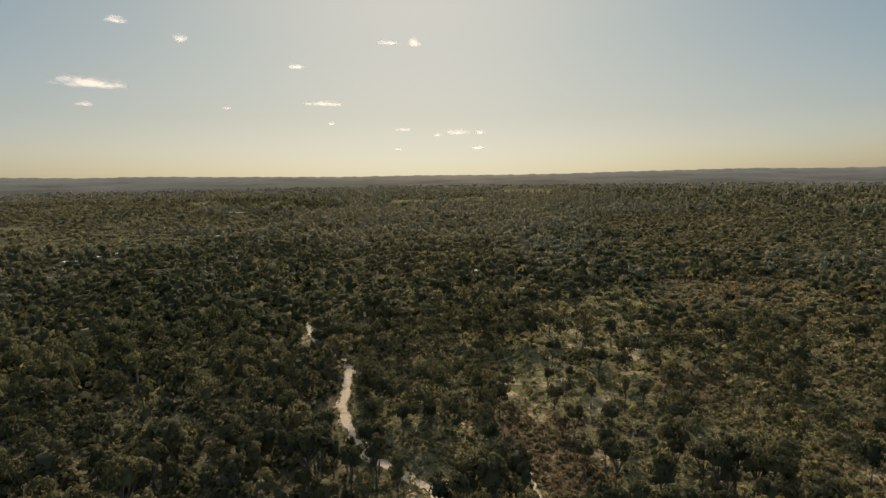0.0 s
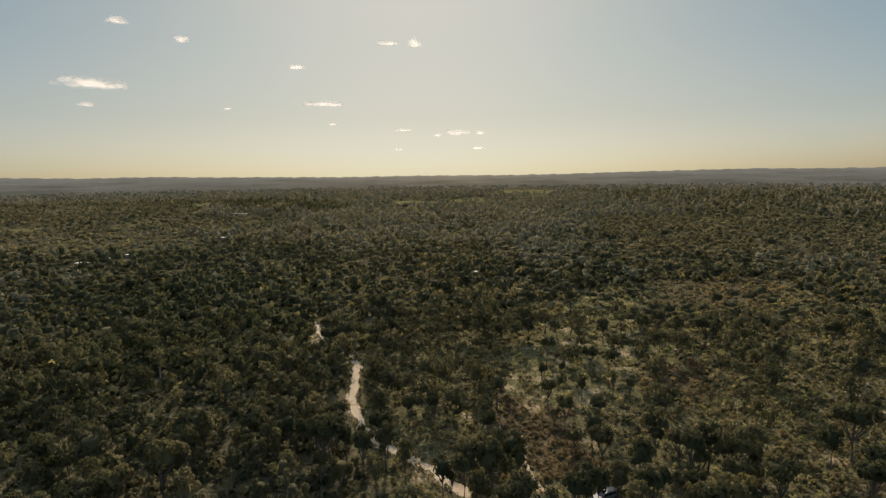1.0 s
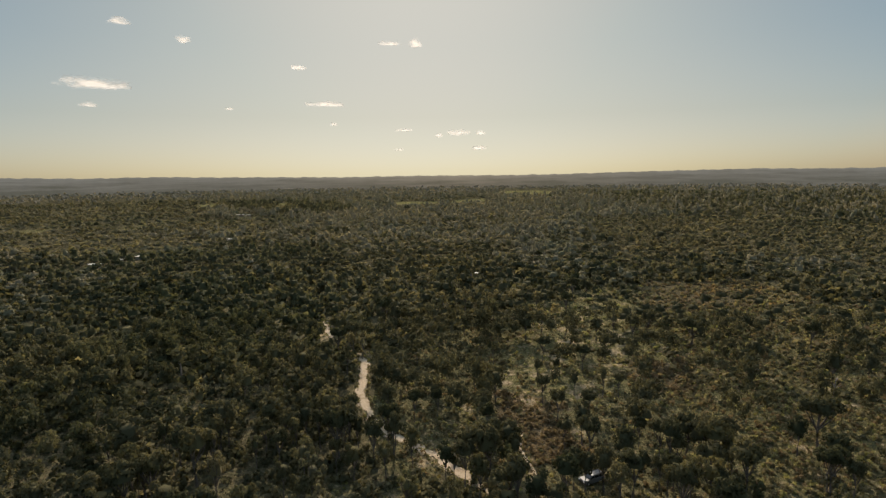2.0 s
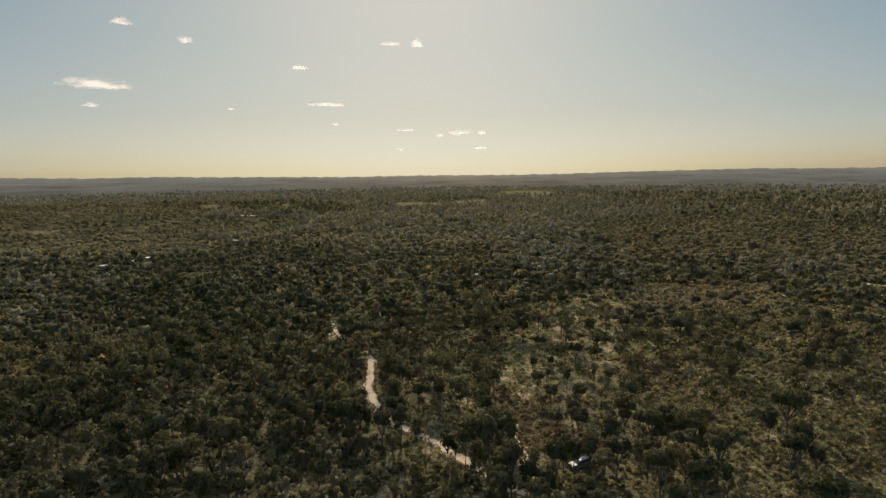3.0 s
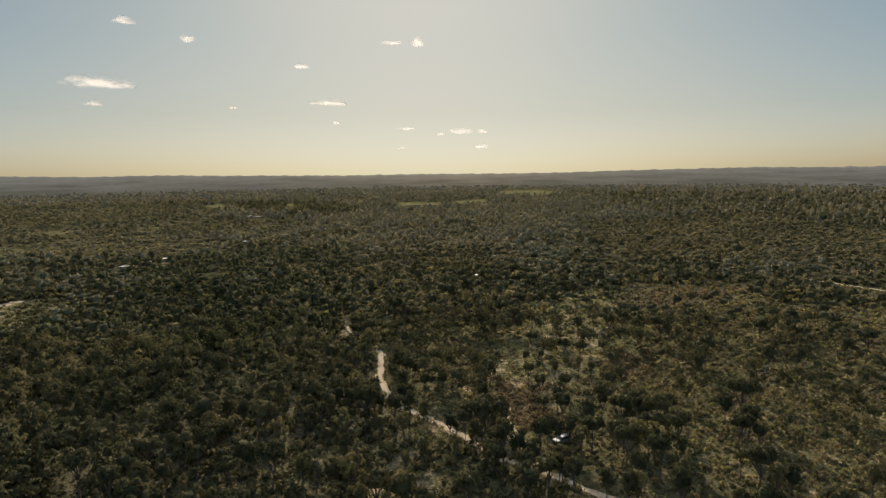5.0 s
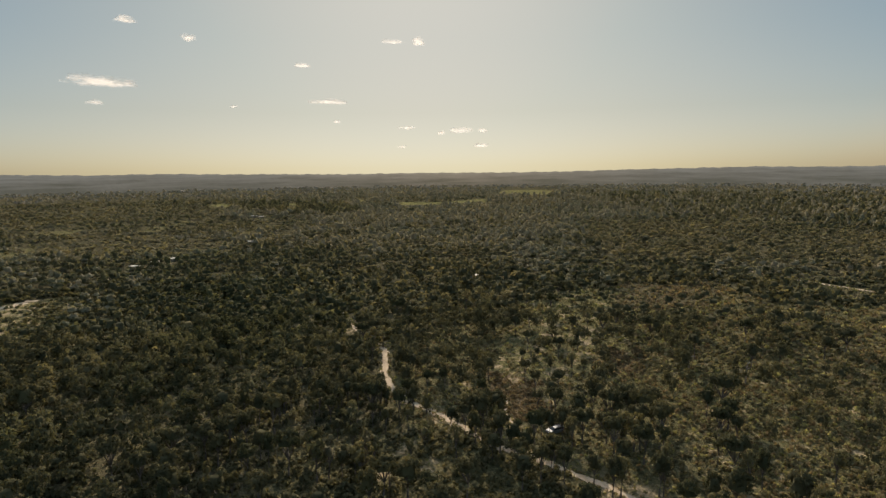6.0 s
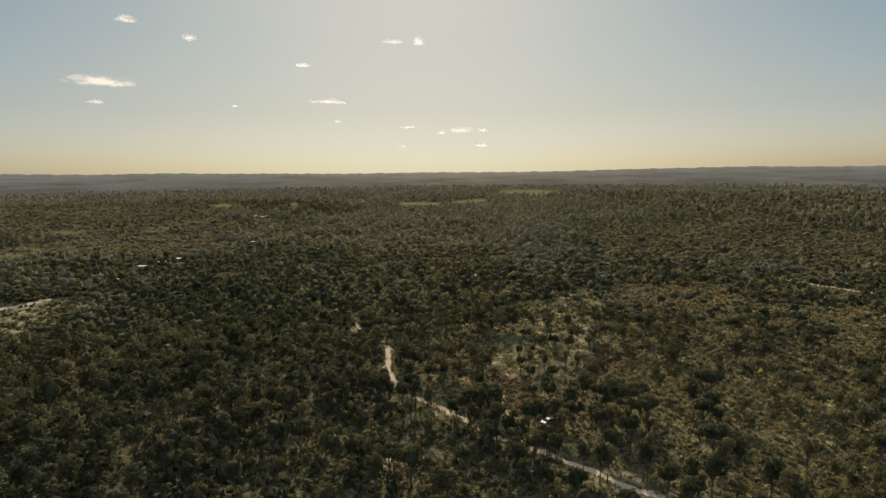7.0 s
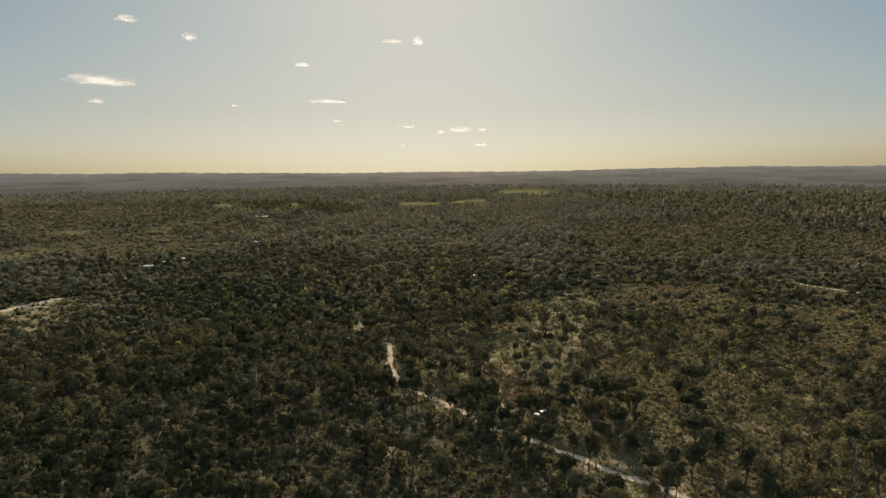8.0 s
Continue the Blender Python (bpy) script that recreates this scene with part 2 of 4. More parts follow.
def distance_material():
    """Hazy distance: haze is put into the ridges' own glow, paler the farther they are."""
    m, t, bsdf, out = material("hazy_distance")
    c = t.nodes.new("ShaderNodeTexCoord")
    size = t.nodes.new("ShaderNodeVectorMath")
    size.operation = "LENGTH"
    t.links.new(c.outputs["Object"], size.inputs[0])
    streak = node(t, "ShaderNodeMapping", Scale=(0.0045, 0.0030, 0.02))
    t.links.new(c.outputs["Object"], streak.inputs[0])
    n = node(t, "ShaderNodeTexNoise", Scale=1.0, Detail=6.0, Roughness=0.62)
    t.links.new(streak.outputs[0], n.inputs["Vector"])
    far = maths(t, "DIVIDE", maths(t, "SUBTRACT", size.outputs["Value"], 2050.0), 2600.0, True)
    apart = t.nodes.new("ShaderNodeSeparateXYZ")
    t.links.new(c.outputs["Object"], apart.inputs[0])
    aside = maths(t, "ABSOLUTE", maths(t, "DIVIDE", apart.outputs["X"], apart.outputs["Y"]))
    # the painted haze is brighter and warmer below the sun
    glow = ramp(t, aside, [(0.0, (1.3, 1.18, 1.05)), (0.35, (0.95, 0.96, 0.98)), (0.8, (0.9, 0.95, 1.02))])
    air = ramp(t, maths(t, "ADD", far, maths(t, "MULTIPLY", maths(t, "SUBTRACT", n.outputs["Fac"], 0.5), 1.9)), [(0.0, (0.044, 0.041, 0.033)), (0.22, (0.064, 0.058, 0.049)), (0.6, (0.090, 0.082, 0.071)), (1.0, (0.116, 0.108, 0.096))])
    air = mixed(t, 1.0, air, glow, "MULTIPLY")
    bsdf.inputs["Base Color"].default_value = (0.04, 0.04, 0.03, 1)
    bsdf.inputs["Roughness"].default_value = 1.0
    bsdf.inputs["Specular IOR Level"].default_value = 0.0
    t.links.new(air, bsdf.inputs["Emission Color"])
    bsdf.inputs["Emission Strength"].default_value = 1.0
    return m


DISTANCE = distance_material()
BARK, GROUND, SAND, CLOUD = bark_material(), ground_material(), sand_material(), cloud_material()
PAINT = plain("silver_paint", (0.17, 0.17, 0.165), 0.5, 0.1, 0.05)
DARK_GLASS = plain("tinted_glass", (0.02, 0.022, 0.025), 0.06, 0.0, 0.1)
DEADWOOD = plain("bleached_wood", (0.24, 0.21, 0.18), 0.85, 0.0, 0.3, 5.0)
RUBBER = plain("tyre_rubber", (0.025, 0.025, 0.025), 0.85)
ALLOY = plain("alloy", (0.60, 0.60, 0.60), 0.3, 0.9, 0.1)
LAMP_CLEAR = plain("lamp_lens", (0.8, 0.8, 0.78), 0.1, 0.0, 0.05)
LAMP_RED = plain("red_lens", (0.45, 0.03, 0.02), 0.15, 0.0, 0.1)
TRIM = plain("black_plastic", (0.03, 0.03, 0.03), 0.6)
WHITE_SHEET = plain("pale_sheet", (0.66, 0.60, 0.50), 0.7, 0.0, 0.1, 1.0)
CREAM_WALL = plain("timber_wall", (0.26, 0.21, 0.15), 0.8, 0.0, 0.12, 0.8)
GREY_DOOR = plain("grey_door", (0.16, 0.16, 0.16), 0.6)


# ---- plan ----
def inside(poly, x, y):
    """Whether the points lie in the polygon."""
    x, y = np.asarray(x, float), np.asarray(y, float)
    hit = np.zeros(x.shape, bool)
    for (x0, y0), (x1, y1) in zip(poly, poly[1:] + poly[:1]):
        cross = ((y0 > y) != (y1 > y)) & (x < (x1 - x0) * (y - y0) / ((y1 - y0) or 1e-9) + x0)
        hit ^= cross
    return hit


def to_line(line, x, y):
    """Distance from the points to a polyline."""
    x, y = np.asarray(x, float), np.asarray(y, float)
    best = np.full(x.shape, 1e9)
    for (x0, y0), (x1, y1) in zip(line, line[1:]):
        dx, dy = x1 - x0, y1 - y0
        u = np.clip(((x - x0) * dx + (y - y0) * dy) / (dx * dx + dy * dy), 0, 1)
        best = np.minimum(best, np.hypot(x - x0 - u * dx, y - y0 - u * dy))
    return best


ZONES = {
    "open_wood": [(-14, 112), (-20, 125), (-24, 180), (-8, 225), (34, 270), (60, 285), (76, 288), (51, 169), (57, 94), (80, 50), (58, 50), (40, 76), (25, 93), (5, 105)],
    "south_wood": [(-45, 106), (5, 106), (40, 76), (58, 48), (-45, 48)],
    "heath": [(76, 288), (167, 296), (162, 246), (245, 245), (150, 85), (80, 50), (63, 67), (57, 94), (46, 127), (51, 169)],
    "glade": [(34, 264), (74, 278), (58, 177), (29, 140), (14, 156), (14, 194)],
    "rust_near": [(9, 142), (21, 144), (20, 112), (13, 108), (8, 121)],
    "rust_far": [(48, 176), (67, 185), (62, 149), (44, 146)],
    "brown": [(95, 308), (149, 311), (154, 274), (129, 240), (80, 235)],
    "scrub": [(121, 650), (331, 695), (388, 595), (420, 497), (380, 360), (274, 340), (151, 367), (112, 456)],
    "plain": [(-1060, 1241), (-875, 1300), (-816, 1437), (-625, 1399), (-483, 1152), (-313, 728), (-189, 716), (-163, 612), (-247, 563), (-327, 545), (-346, 482), (-420, 420), (-640, 700)],
    "low_heath": [(-371, 503), (-321, 544), (-237, 539), (-190, 474), (-224, 425), (-274, 407), (-350, 405)],
    "brown_wood": [(-335, 1165), (-343, 1343), (-314, 1538), (-218, 1318), (-195, 1105), (-209, 1056), (-293, 1053)],
    "belt": [(-475, 1132), (-348, 1112), (-214, 981), (-169, 948), (-144, 798), (-245, 809), (-363, 898)],
    "far_belt": [(-1255, 1524), (-1120, 1556), (-993, 1695), (-763, 1642), (-651, 1459), (-721, 1391), (-800, 1287), (-1030, 1241)],
    "poles": [(-209, 1056), (-195, 1105), (-60, 1060), (150, 1180), (330, 960), (200, 760), (60, 690), (-140, 790), (-169, 948)],
    "verge": [(-275, 205), (-245, 250), (-232, 275), (-205, 262), (-182, 186), (-230, 150)],
}
PADDOCKS = [
    [(-528, 1198), (-477, 1151), (-441, 1059), (-479, 1081)],
    [(-362, 1170), (-341, 1166), (-303, 1039), (-316, 1041)],
    [(-241, 1230), (-219, 1300), (-205, 1183)],
    [(-134, 1165), (-42, 1150), (-39, 1062), (-120, 1076)],
    [(-42, 1160), (54, 1275), (50, 1157), (-29, 1095)],
    [(124, 1729), (243, 1739), (269, 1498), (186, 1423), (96, 1541)],
]
STREAKS = [
    [(360, 740), (430, 722), (420, 705), (350, 708)],
    [(-400, 683), (-373, 681), (-333, 596), (-370, 628)],
    [(-489, 626), (-466, 668), (-434, 598), (-464, 595)],
    [(-415, 450), (-405, 493), (-376, 466), (-366, 432), (-390, 420)],
    [(-406, 762), (-386, 769), (-361, 717), (-377, 710)],
    [(-300, 800), (-270, 790), (-262, 760), (-296, 768)],
    [(-225, 752), (-200, 748), (-198, 735), (-222, 738)],
]
CLEARINGS = [(-51, 217, 5), (50, 190, 6), (32, 152, 5), (26, 128, 3), (17, 146, 5), (13, 160, 4), (40, 212, 5), (46, 232, 6), (35, 196, 4),
             (57, 205, 4), (12, 104, 3), (-4, 117, 6), (36, 76, 5), (48, 66, 6), (38, 69, 6), (30, 77, 4), (8, 152, 3), (0, 140, 3),
             (22, 165, 4), (28, 180, 4), (44, 172, 3), (33, 225, 4), (60, 230, 4), (70, 120, 2.4), (85, 100, 2.2), (62, 90, 2.4), (75, 75, 2.6), (96, 95, 2.2), (110, 120, 2.4), (-15, 93, 3), (-8, 88, 3), (-22, 101, 3), (-12, 101, 2.6), (-18, 84, 3), (-50.3, 209, 4.4), (-48.8, 203, 3.2), (14.2, 108.5, 2.6), (14.8, 101, 2.2), (16.5, 95, 2.0), (-231, 356, 6), (-229, 342, 5), (-228, 377, 5), (-223, 394, 4)]
TRACK = [(-60, 240), (-51.8, 219), (-46.5, 206), (-37, 190), (-30, 177.2), (-27.3, 158), (-26.5, 150), (-23.5, 140), (-19.5, 130),
         (-11.8, 122), (-6.2, 116.3), (-1, 110.2), (4, 103), (12, 95.5), (20, 89.5), (26, 83.8), (32.7, 78), (38, 72.2),
         (45.3, 67), (51, 62), (62, 52)]
FOOTPATH = [(13.3, 131), (13.2, 124), (12.2, 119), (13.2, 113), (14.8, 107), (15.2, 101), (15.8, 95), (17.9, 91.5)]
ROAD_WEST = [(-290, 180), (-262, 212), (-245.9, 237), (-239, 252), (-234.5, 268), (-233.5, 281), (-230, 321), (-233, 348), (-233.8, 370), (-231, 392), (-226, 412)]
ROAD_EAST = [(172, 362), (185.4, 348.3), (200.4, 315), (208.1, 302), (214, 291.6), (221.8, 280.2), (236, 266)]
LINES = [(TRACK[4:9], 1.0), (TRACK[10:12], 0.9), (TRACK[15:], 0.9), ([(-53, 222), (-50, 214.6)], 1.5), (FOOTPATH, 0.1), (ROAD_WEST[:5], 2.6), (ROAD_EAST[2:6], 1.2)]

OPEN_TRACK = [TRACK[4:8], TRACK[7:9], TRACK[10:12], TRACK[15:17], TRACK[17:20], [(-53, 221), (-49.8, 212)]]


def beside_track(x, y):
    """The open strip along the sunny stretches of the track."""
    hit = np.zeros(np.shape(x), bool)
    for line in OPEN_TRACK:
        for back, w in ((-12, 1.8), (-8, 2.0), (-4, 2.0), (0, 1.6), (2.5, 2.2), (5, 2.4), (7.5, 2.2)):
            hit |= to_line([(a + 0.1 * back, b - back) for a, b in line], x, y) < w
    for back in range(-2, 31, 4):
        k = 1 - back / 360
        hit |= to_line([(a * k, b * k) for a, b in ROAD_EAST[2:6]], x, y) < 1.9
    return hit


RIDGE_AZ = [-60, -38.3, -32.7, -29.4, -26.3, -22.1, -17.7, -11.5, -3.4, 4.8, 10.2, 14.3, 20.1, 26.4, 30.9, 35.3, 60]
RIDGE_Z = [46, 50, 39, 42, 41, 33, 29, 21, 24, 20, 23, 31, 38, 46, 40, 42, 40]


def ground_z(x, y):
    """Almost level sand plain; low ridges close the distance."""
    x, y = np.asarray(x, float), np.asarray(y, float)
    r = np.hypot(x, y - 12)
    az = np.degrees(np.arctan2(x, y - 12))
    u = np.clip((r - 1900) / (4650 - 1900), 0, 1)
    ridge = np.interp(az, RIDGE_AZ, RIDGE_Z) + 1.5 * np.sin(az * 2.9) + 1.1 * np.sin(az * 6.3 + 1)
    return u * u * (3 - 2 * u) * ridge + 0.12 * np.sin(x / 9) * np.sin(y / 13)


rng = np.random.default_rng(7)


def smooth_noise(x, y, size, seed):
    """Value noise from 0 to 1."""
    g = np.random.default_rng(seed).random((64, 64))
    u, v = np.asarray(x) / size, np.asarray(y) / size
    i, j = np.floor(u).astype(int), np.floor(v).astype(int)
    a, b = u - i, v - j
    a, b = a * a * (3 - 2 * a), b * b * (3 - 2 * b)
    at = lambda p, q: g[p % 64, q % 64]
    return (at(i, j) * (1 - a) + at(i + 1, j) * a) * (1 - b) + (at(i, j + 1) * (1 - a) + at(i + 1, j + 1) * a) * b


def zone(name, x, y):
    """Whether the points lie in a zone, whose rim wanders."""
    x, y = np.asarray(x, float), np.asarray(y, float)
    amp = 4 + 0.03 * np.hypot(x, y)
    u = amp * (smooth_noise(x, y, 9, 51) + smooth_noise(x, y, 31, 52) - 1)
    v = amp * (smooth_noise(x, y, 8, 53) + smooth_noise(x, y, 37, 54) - 1)
    return inside(ZONES[name], x + u, y + v * 1.4)


def in_patch(poly, x, y):
    """Whether the points lie in a grassy patch with a ragged rim."""
    return inside(poly, x + 16 * (smooth_noise(x, y, 14, 55) - 0.5), y + 26 * (smooth_noise(x, y, 17, 56) - 0.5))


def mesh_from(name, verts, faces, mats, index=None, tone=None, smooth=False, normals=None):
    """One mesh from arrays of corners and of quads."""
    me = bpy.data.meshes.new(name)
    verts, faces = np.asarray(verts, np.float32), np.asarray(faces, np.int32)
    me.vertices.add(len(verts))
    me.vertices.foreach_set("co", verts.ravel())
    k = faces.shape[1]
    me.loops.add(faces.size)
    me.loops.foreach_set("vertex_index", faces.ravel())
    me.polygons.add(len(faces))
    me.polygons.foreach_set("loop_start", np.arange(0, faces.size, k, dtype=np.int32))
    me.polygons.foreach_set("loop_total", np.full(len(faces), k, np.int32))
    for m in mats:
        me.materials.append(m)
    if index is not None:
        me.polygons.foreach_set("material_index", np.asarray(index, np.int32))
    if smooth:
        me.polygons.foreach_set("use_smooth", np.ones(len(faces), bool))
    if tone is not None:
        me.attributes.new("tone", "FLOAT", "POINT").data.foreach_set("value", np.asarray(tone, np.float32))
    me.update(calc_edges=True)
    me.validate()
    if normals is not None:
        me.normals_split_custom_set_from_vertices(np.asarray(normals, np.float32))
    return me


# ---- ground ----
def build_ground():
    rings = [0.02, 2.0, 4.0]
    while rings[-1] < 4880:
        rings.append(rings[-1] + max(2.0, 0.012 * rings[-1]))
    turn = np.radians(np.concatenate([np.arange(-48, 48, 0.55), np.arange(48, 312, 6.0)]))
    r, a = np.meshgrid(rings, turn, indexing="ij")
    x, y = r * np.sin(a), r * np.cos(a) - 66
    n, k = r.shape
    x, y = x.ravel(), y.ravel()
    verts = np.stack([x, y, ground_z(x, y)], 1)
    i, j = np.meshgrid(np.arange(n - 1), np.arange(k), indexing="ij")
    p, q = (i * k + j).ravel(), (i * k + (j + 1) % k).ravel()
    faces = np.stack([p, q, q + k, p + k], 1)[:, ::-1]
    me = mesh_from("ground", verts, faces, [GROUND], smooth=True)
    wob = 4 * (smooth_noise(x, y, 7, 3) - 0.5)
    xx, yy = x + wob, y + wob
    green, rust, bare = np.where(np.hypot(x, y) > far_edge(x, y), 0.1 + 0.4 * (wood_noise(x, y) < 0.42), 0.1), np.zeros(len(x)), np.zeros(len(x))
    for z, g_, b_ in (("south_wood", 0.5, 0.26), ("open_wood", 0.6, 0.42), ("heath", 0.70, 0.54), ("glade", 0.8, 0.6), ("scrub", 0.9, 0.25), ("plain", 0.3, 0.0), ("low_heath", 0.3, 0.0), ("poles", 0.75, 0.15), ("brown_wood", 0.2, 0.0), ("belt", 0.3, 0.0), ("far_belt", 0.2, 0.0), ("verge", 0.9, 0.85)):
        m = zone(z, x, y)
        green[m], bare[m] = g_, b_
    for z in ("rust_near", "rust_far", "brown"):
        m = zone(z, x, y)
        rust[m], green[m], bare[m] = 1.0 if z != "brown" else 0.6, 0.0, 0.45 if z != "brown" else 0.1
    heathy = np.clip((np.hypot(x, y) - 260) / 120, 0, 1) * np.where(zone("verge", x, y), 0.2, 1.0)
    for pad in PADDOCKS:
        m = in_patch(pad, x, y)
        heathy[m] = 0.0
        green[m], bare[m] = 1.5, 0
    for pad in STREAKS:
        m = in_patch(pad, x, y)
        green[m], bare[m], heathy[m] = 1.2, 0.45, 0.35
    for cx, cy, cr in CLEARINGS:
        d = np.hypot(xx - cx, (yy - cy) * 0.6)
        bare = np.maximum(bare, np.clip(1.6 - d / cr, 0, 1.2))
    for line, half in LINES:
        bare = np.maximum(bare, np.clip(0.9 - (to_line(line, x, y) - half) / 1.8, 0, 0.9))
    for name, v in (("green", green), ("rust", rust), ("bare", bare), ("heathy", heathy)):
        me.attributes.new(name, "FLOAT", "POINT").data.foreach_set("value", v.astype(np.float32))
    tagged(new("ground", me), "sandy bushland ground with leaf litter, moss and bare patches", "ground", kind="structure")


def build_track(name, line, half, label):
    """A strip of loose sand with two worn wheel ruts and ragged edges."""
    pts = []
    for (x0, y0), (x1, y1) in zip(line, line[1:]):
        n = max(2, int(math.hypot(x1 - x0, y1 - y0) / 0.8))
        pts += [(x0 + (x1 - x0) * i / n, y0 + (y1 - y0) * i / n) for i in range(n)]
    pts = np.array(pts + [line[-1]])
    for _ in range(4):
        pts[1:-1] = (pts[:-2] + 2 * pts[1:-1] + pts[2:]) / 4
    way = np.gradient(pts, axis=0)
    way /= np.linalg.norm(way, axis=1)[:, None]
    side = np.stack([way[:, 1], -way[:, 0]], 1)
    verts = []
    prof = [(-1.0, 0.0), (-0.8, 0.07), (-0.55, 0.015), (-0.3, 0.02), (0.0, 0.08), (0.3, 0.02), (0.55, 0.015), (0.8, 0.07), (1.0, 0.0)]
    pts += side * (0.35 * half * np.sin(np.arange(len(pts)) * 0.55) * rng.uniform(0.3, 1.0, len(pts)))[:, None]
    wob = rng.uniform(0.0, 2.3, (len(pts) + 2, 2)) * half
    wob = (wob[:-2] + wob[1:-1] + wob[2:]) / 3
    for (px, py), (sx, sy), (wl, wr) in zip(pts, side, wob):
        for u, h in prof:
            w = (wl if u < 0 else wr) if abs(u) > 0.7 else half
            x, y = px + sx * u * w, py + sy * u * w
            verts.append((x, y, float(ground_z(x, y)) + 0.035 + h + rng.uniform(0, 0.02)))
    k = len(prof)
    faces = [(i * k + j, i * k + j + 1, (i + 1) * k + j + 1, (i + 1) * k + j) for i in range(len(pts) - 1) for j in range(k - 1)]
    tagged(new(name, mesh_from(name, verts, faces, [SAND], smooth=True)), label, "track", kind="structure")


def build_backdrop():
    """The far wooded ridges, paled by haze painted into their glow: plain distance, far behind the rest."""
    turn = np.radians(np.arange(-46, 46, 0.12))
    rings = np.concatenate([np.arange(2050, 3600, 46), np.arange(3600, 4800, 60)])
    r, a = np.meshgrid(rings, turn, indexing="ij")
    x, y = r * np.sin(a), r * np.cos(a) - 20
    crowns = 7 + 2.5 * smooth_noise(np.degrees(a) * 60, r, 23, 95) + 2 * smooth_noise(np.degrees(a) * 60, r, 7, 96)
    z = ground_z(x, y) + crowns * np.clip((r - 2040) / 60, 0, 1) - 5
    n, k = r.shape
    i, j = np.meshgrid(np.arange(n - 1), np.arange(k - 1), indexing="ij")
    p = (i * k + j).ravel()
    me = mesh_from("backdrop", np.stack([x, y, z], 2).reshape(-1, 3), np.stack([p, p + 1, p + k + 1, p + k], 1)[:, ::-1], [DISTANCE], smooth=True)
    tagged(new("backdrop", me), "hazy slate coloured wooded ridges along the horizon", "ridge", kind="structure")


# ---- plants ----
def tube(path, radii, sides=6):
    """A tapered tube along a path: corners and quads."""
    verts, faces = [], []
    path = [Vector(p) for p in path]
    for i, (p, r) in enumerate(zip(path, radii)):
        d = (path[min(i + 1, len(path) - 1)] - path[max(i - 1, 0)]).normalized()
        q = d.to_track_quat("Z", "Y")
        for s in range(sides):
            a = 2 * math.pi * s / sides
            verts.append(p + q @ Vector((math.cos(a) * r, math.sin(a) * r, 0)))
    for i in range(len(path) - 1):
        for s in range(sides):
            n = (s + 1) % sides
            faces.append((i * sides + s, i * sides + n, (i + 1) * sides + n, (i + 1) * sides + s))
    return [tuple(v) for v in verts], faces


def sprays(r, centres, radii, count, size, up=0.25, squash=0.75):
    """Sprays of leaves, bent quads, set over the outside of several lumps."""
    n = count
    which = r.choice(len(centres), n, p=np.array(radii) ** 2 / np.sum(np.array(radii) ** 2))
    d = r.normal(size=(n, 3))
    d[:, 2] += up
    d /= np.linalg.norm(d, axis=1)[:, None]
    rad = np.array(radii)[which] * r.uniform(0.82, 1.06, n)
    c = np.array(centres)[which] + d * rad[:, None] * np.array([1, 1, squash])
    nrm = d + r.normal(size=(n, 3)) * 0.42
    nrm /= np.linalg.norm(nrm, axis=1)[:, None]
    t = np.cross(nrm, r.normal(size=(n, 3)))
    t /= np.linalg.norm(t, axis=1)[:, None]
    b = np.cross(nrm, t)
    s = size * r.uniform(0.6, 1.3, n)[:, None]
    quad = []
    for u, v in ((-1, -0.7), (0.8, -1), (1, 0.75), (-0.75, 1)):
        j = r.uniform(0.6, 1.15, (n, 1))
        quad.append(c + t * u * s * j + b * v * s * j + nrm * s * r.uniform(-0.35, 0.35, (n, 1)))
    verts = np.stack(quad, 1).reshape(-1, 3)
    middle = np.mean(np.array(centres), 0)
    out = c - middle
    out /= np.linalg.norm(out, axis=1)[:, None] + 1e-6
    soft = d * 0.55 + out * 0.45 + nrm * 0.1 + np.array([0, 0, 0.3])
    soft /= np.linalg.norm(soft, axis=1)[:, None]
    return verts, np.arange(4 * n).reshape(n, 4), np.repeat(soft, 4, 0)


def lump(r, c, rad, squash=0.75):
    """A rough dome of quads: the close inner foliage of a crown."""
    v, f = [], []
    for k, (h, w) in enumerate(((-0.3, 0.95), (0.7, 0.7))):
        for a in range(6):
            an = a * math.pi / 3 + 0.5 * k
            q = rad * w * r.uniform(0.85, 1.15)
            v.append((c[0] + q * math.cos(an), c[1] + q * math.sin(an), c[2] + rad * squash * h * r.uniform(0.9, 1.1)))
    for a in range(6):
        b = (a + 1) % 6
        f.append((a, b, 6 + b, 6 + a))
    f += [(6, 7, 8, 9), (9, 10, 11, 6)]
    n = np.array(v) - np.array(c) + np.array([0, 0, 0.7 * rad])
    return v, f, n / np.linalg.norm(n, axis=1)[:, None]


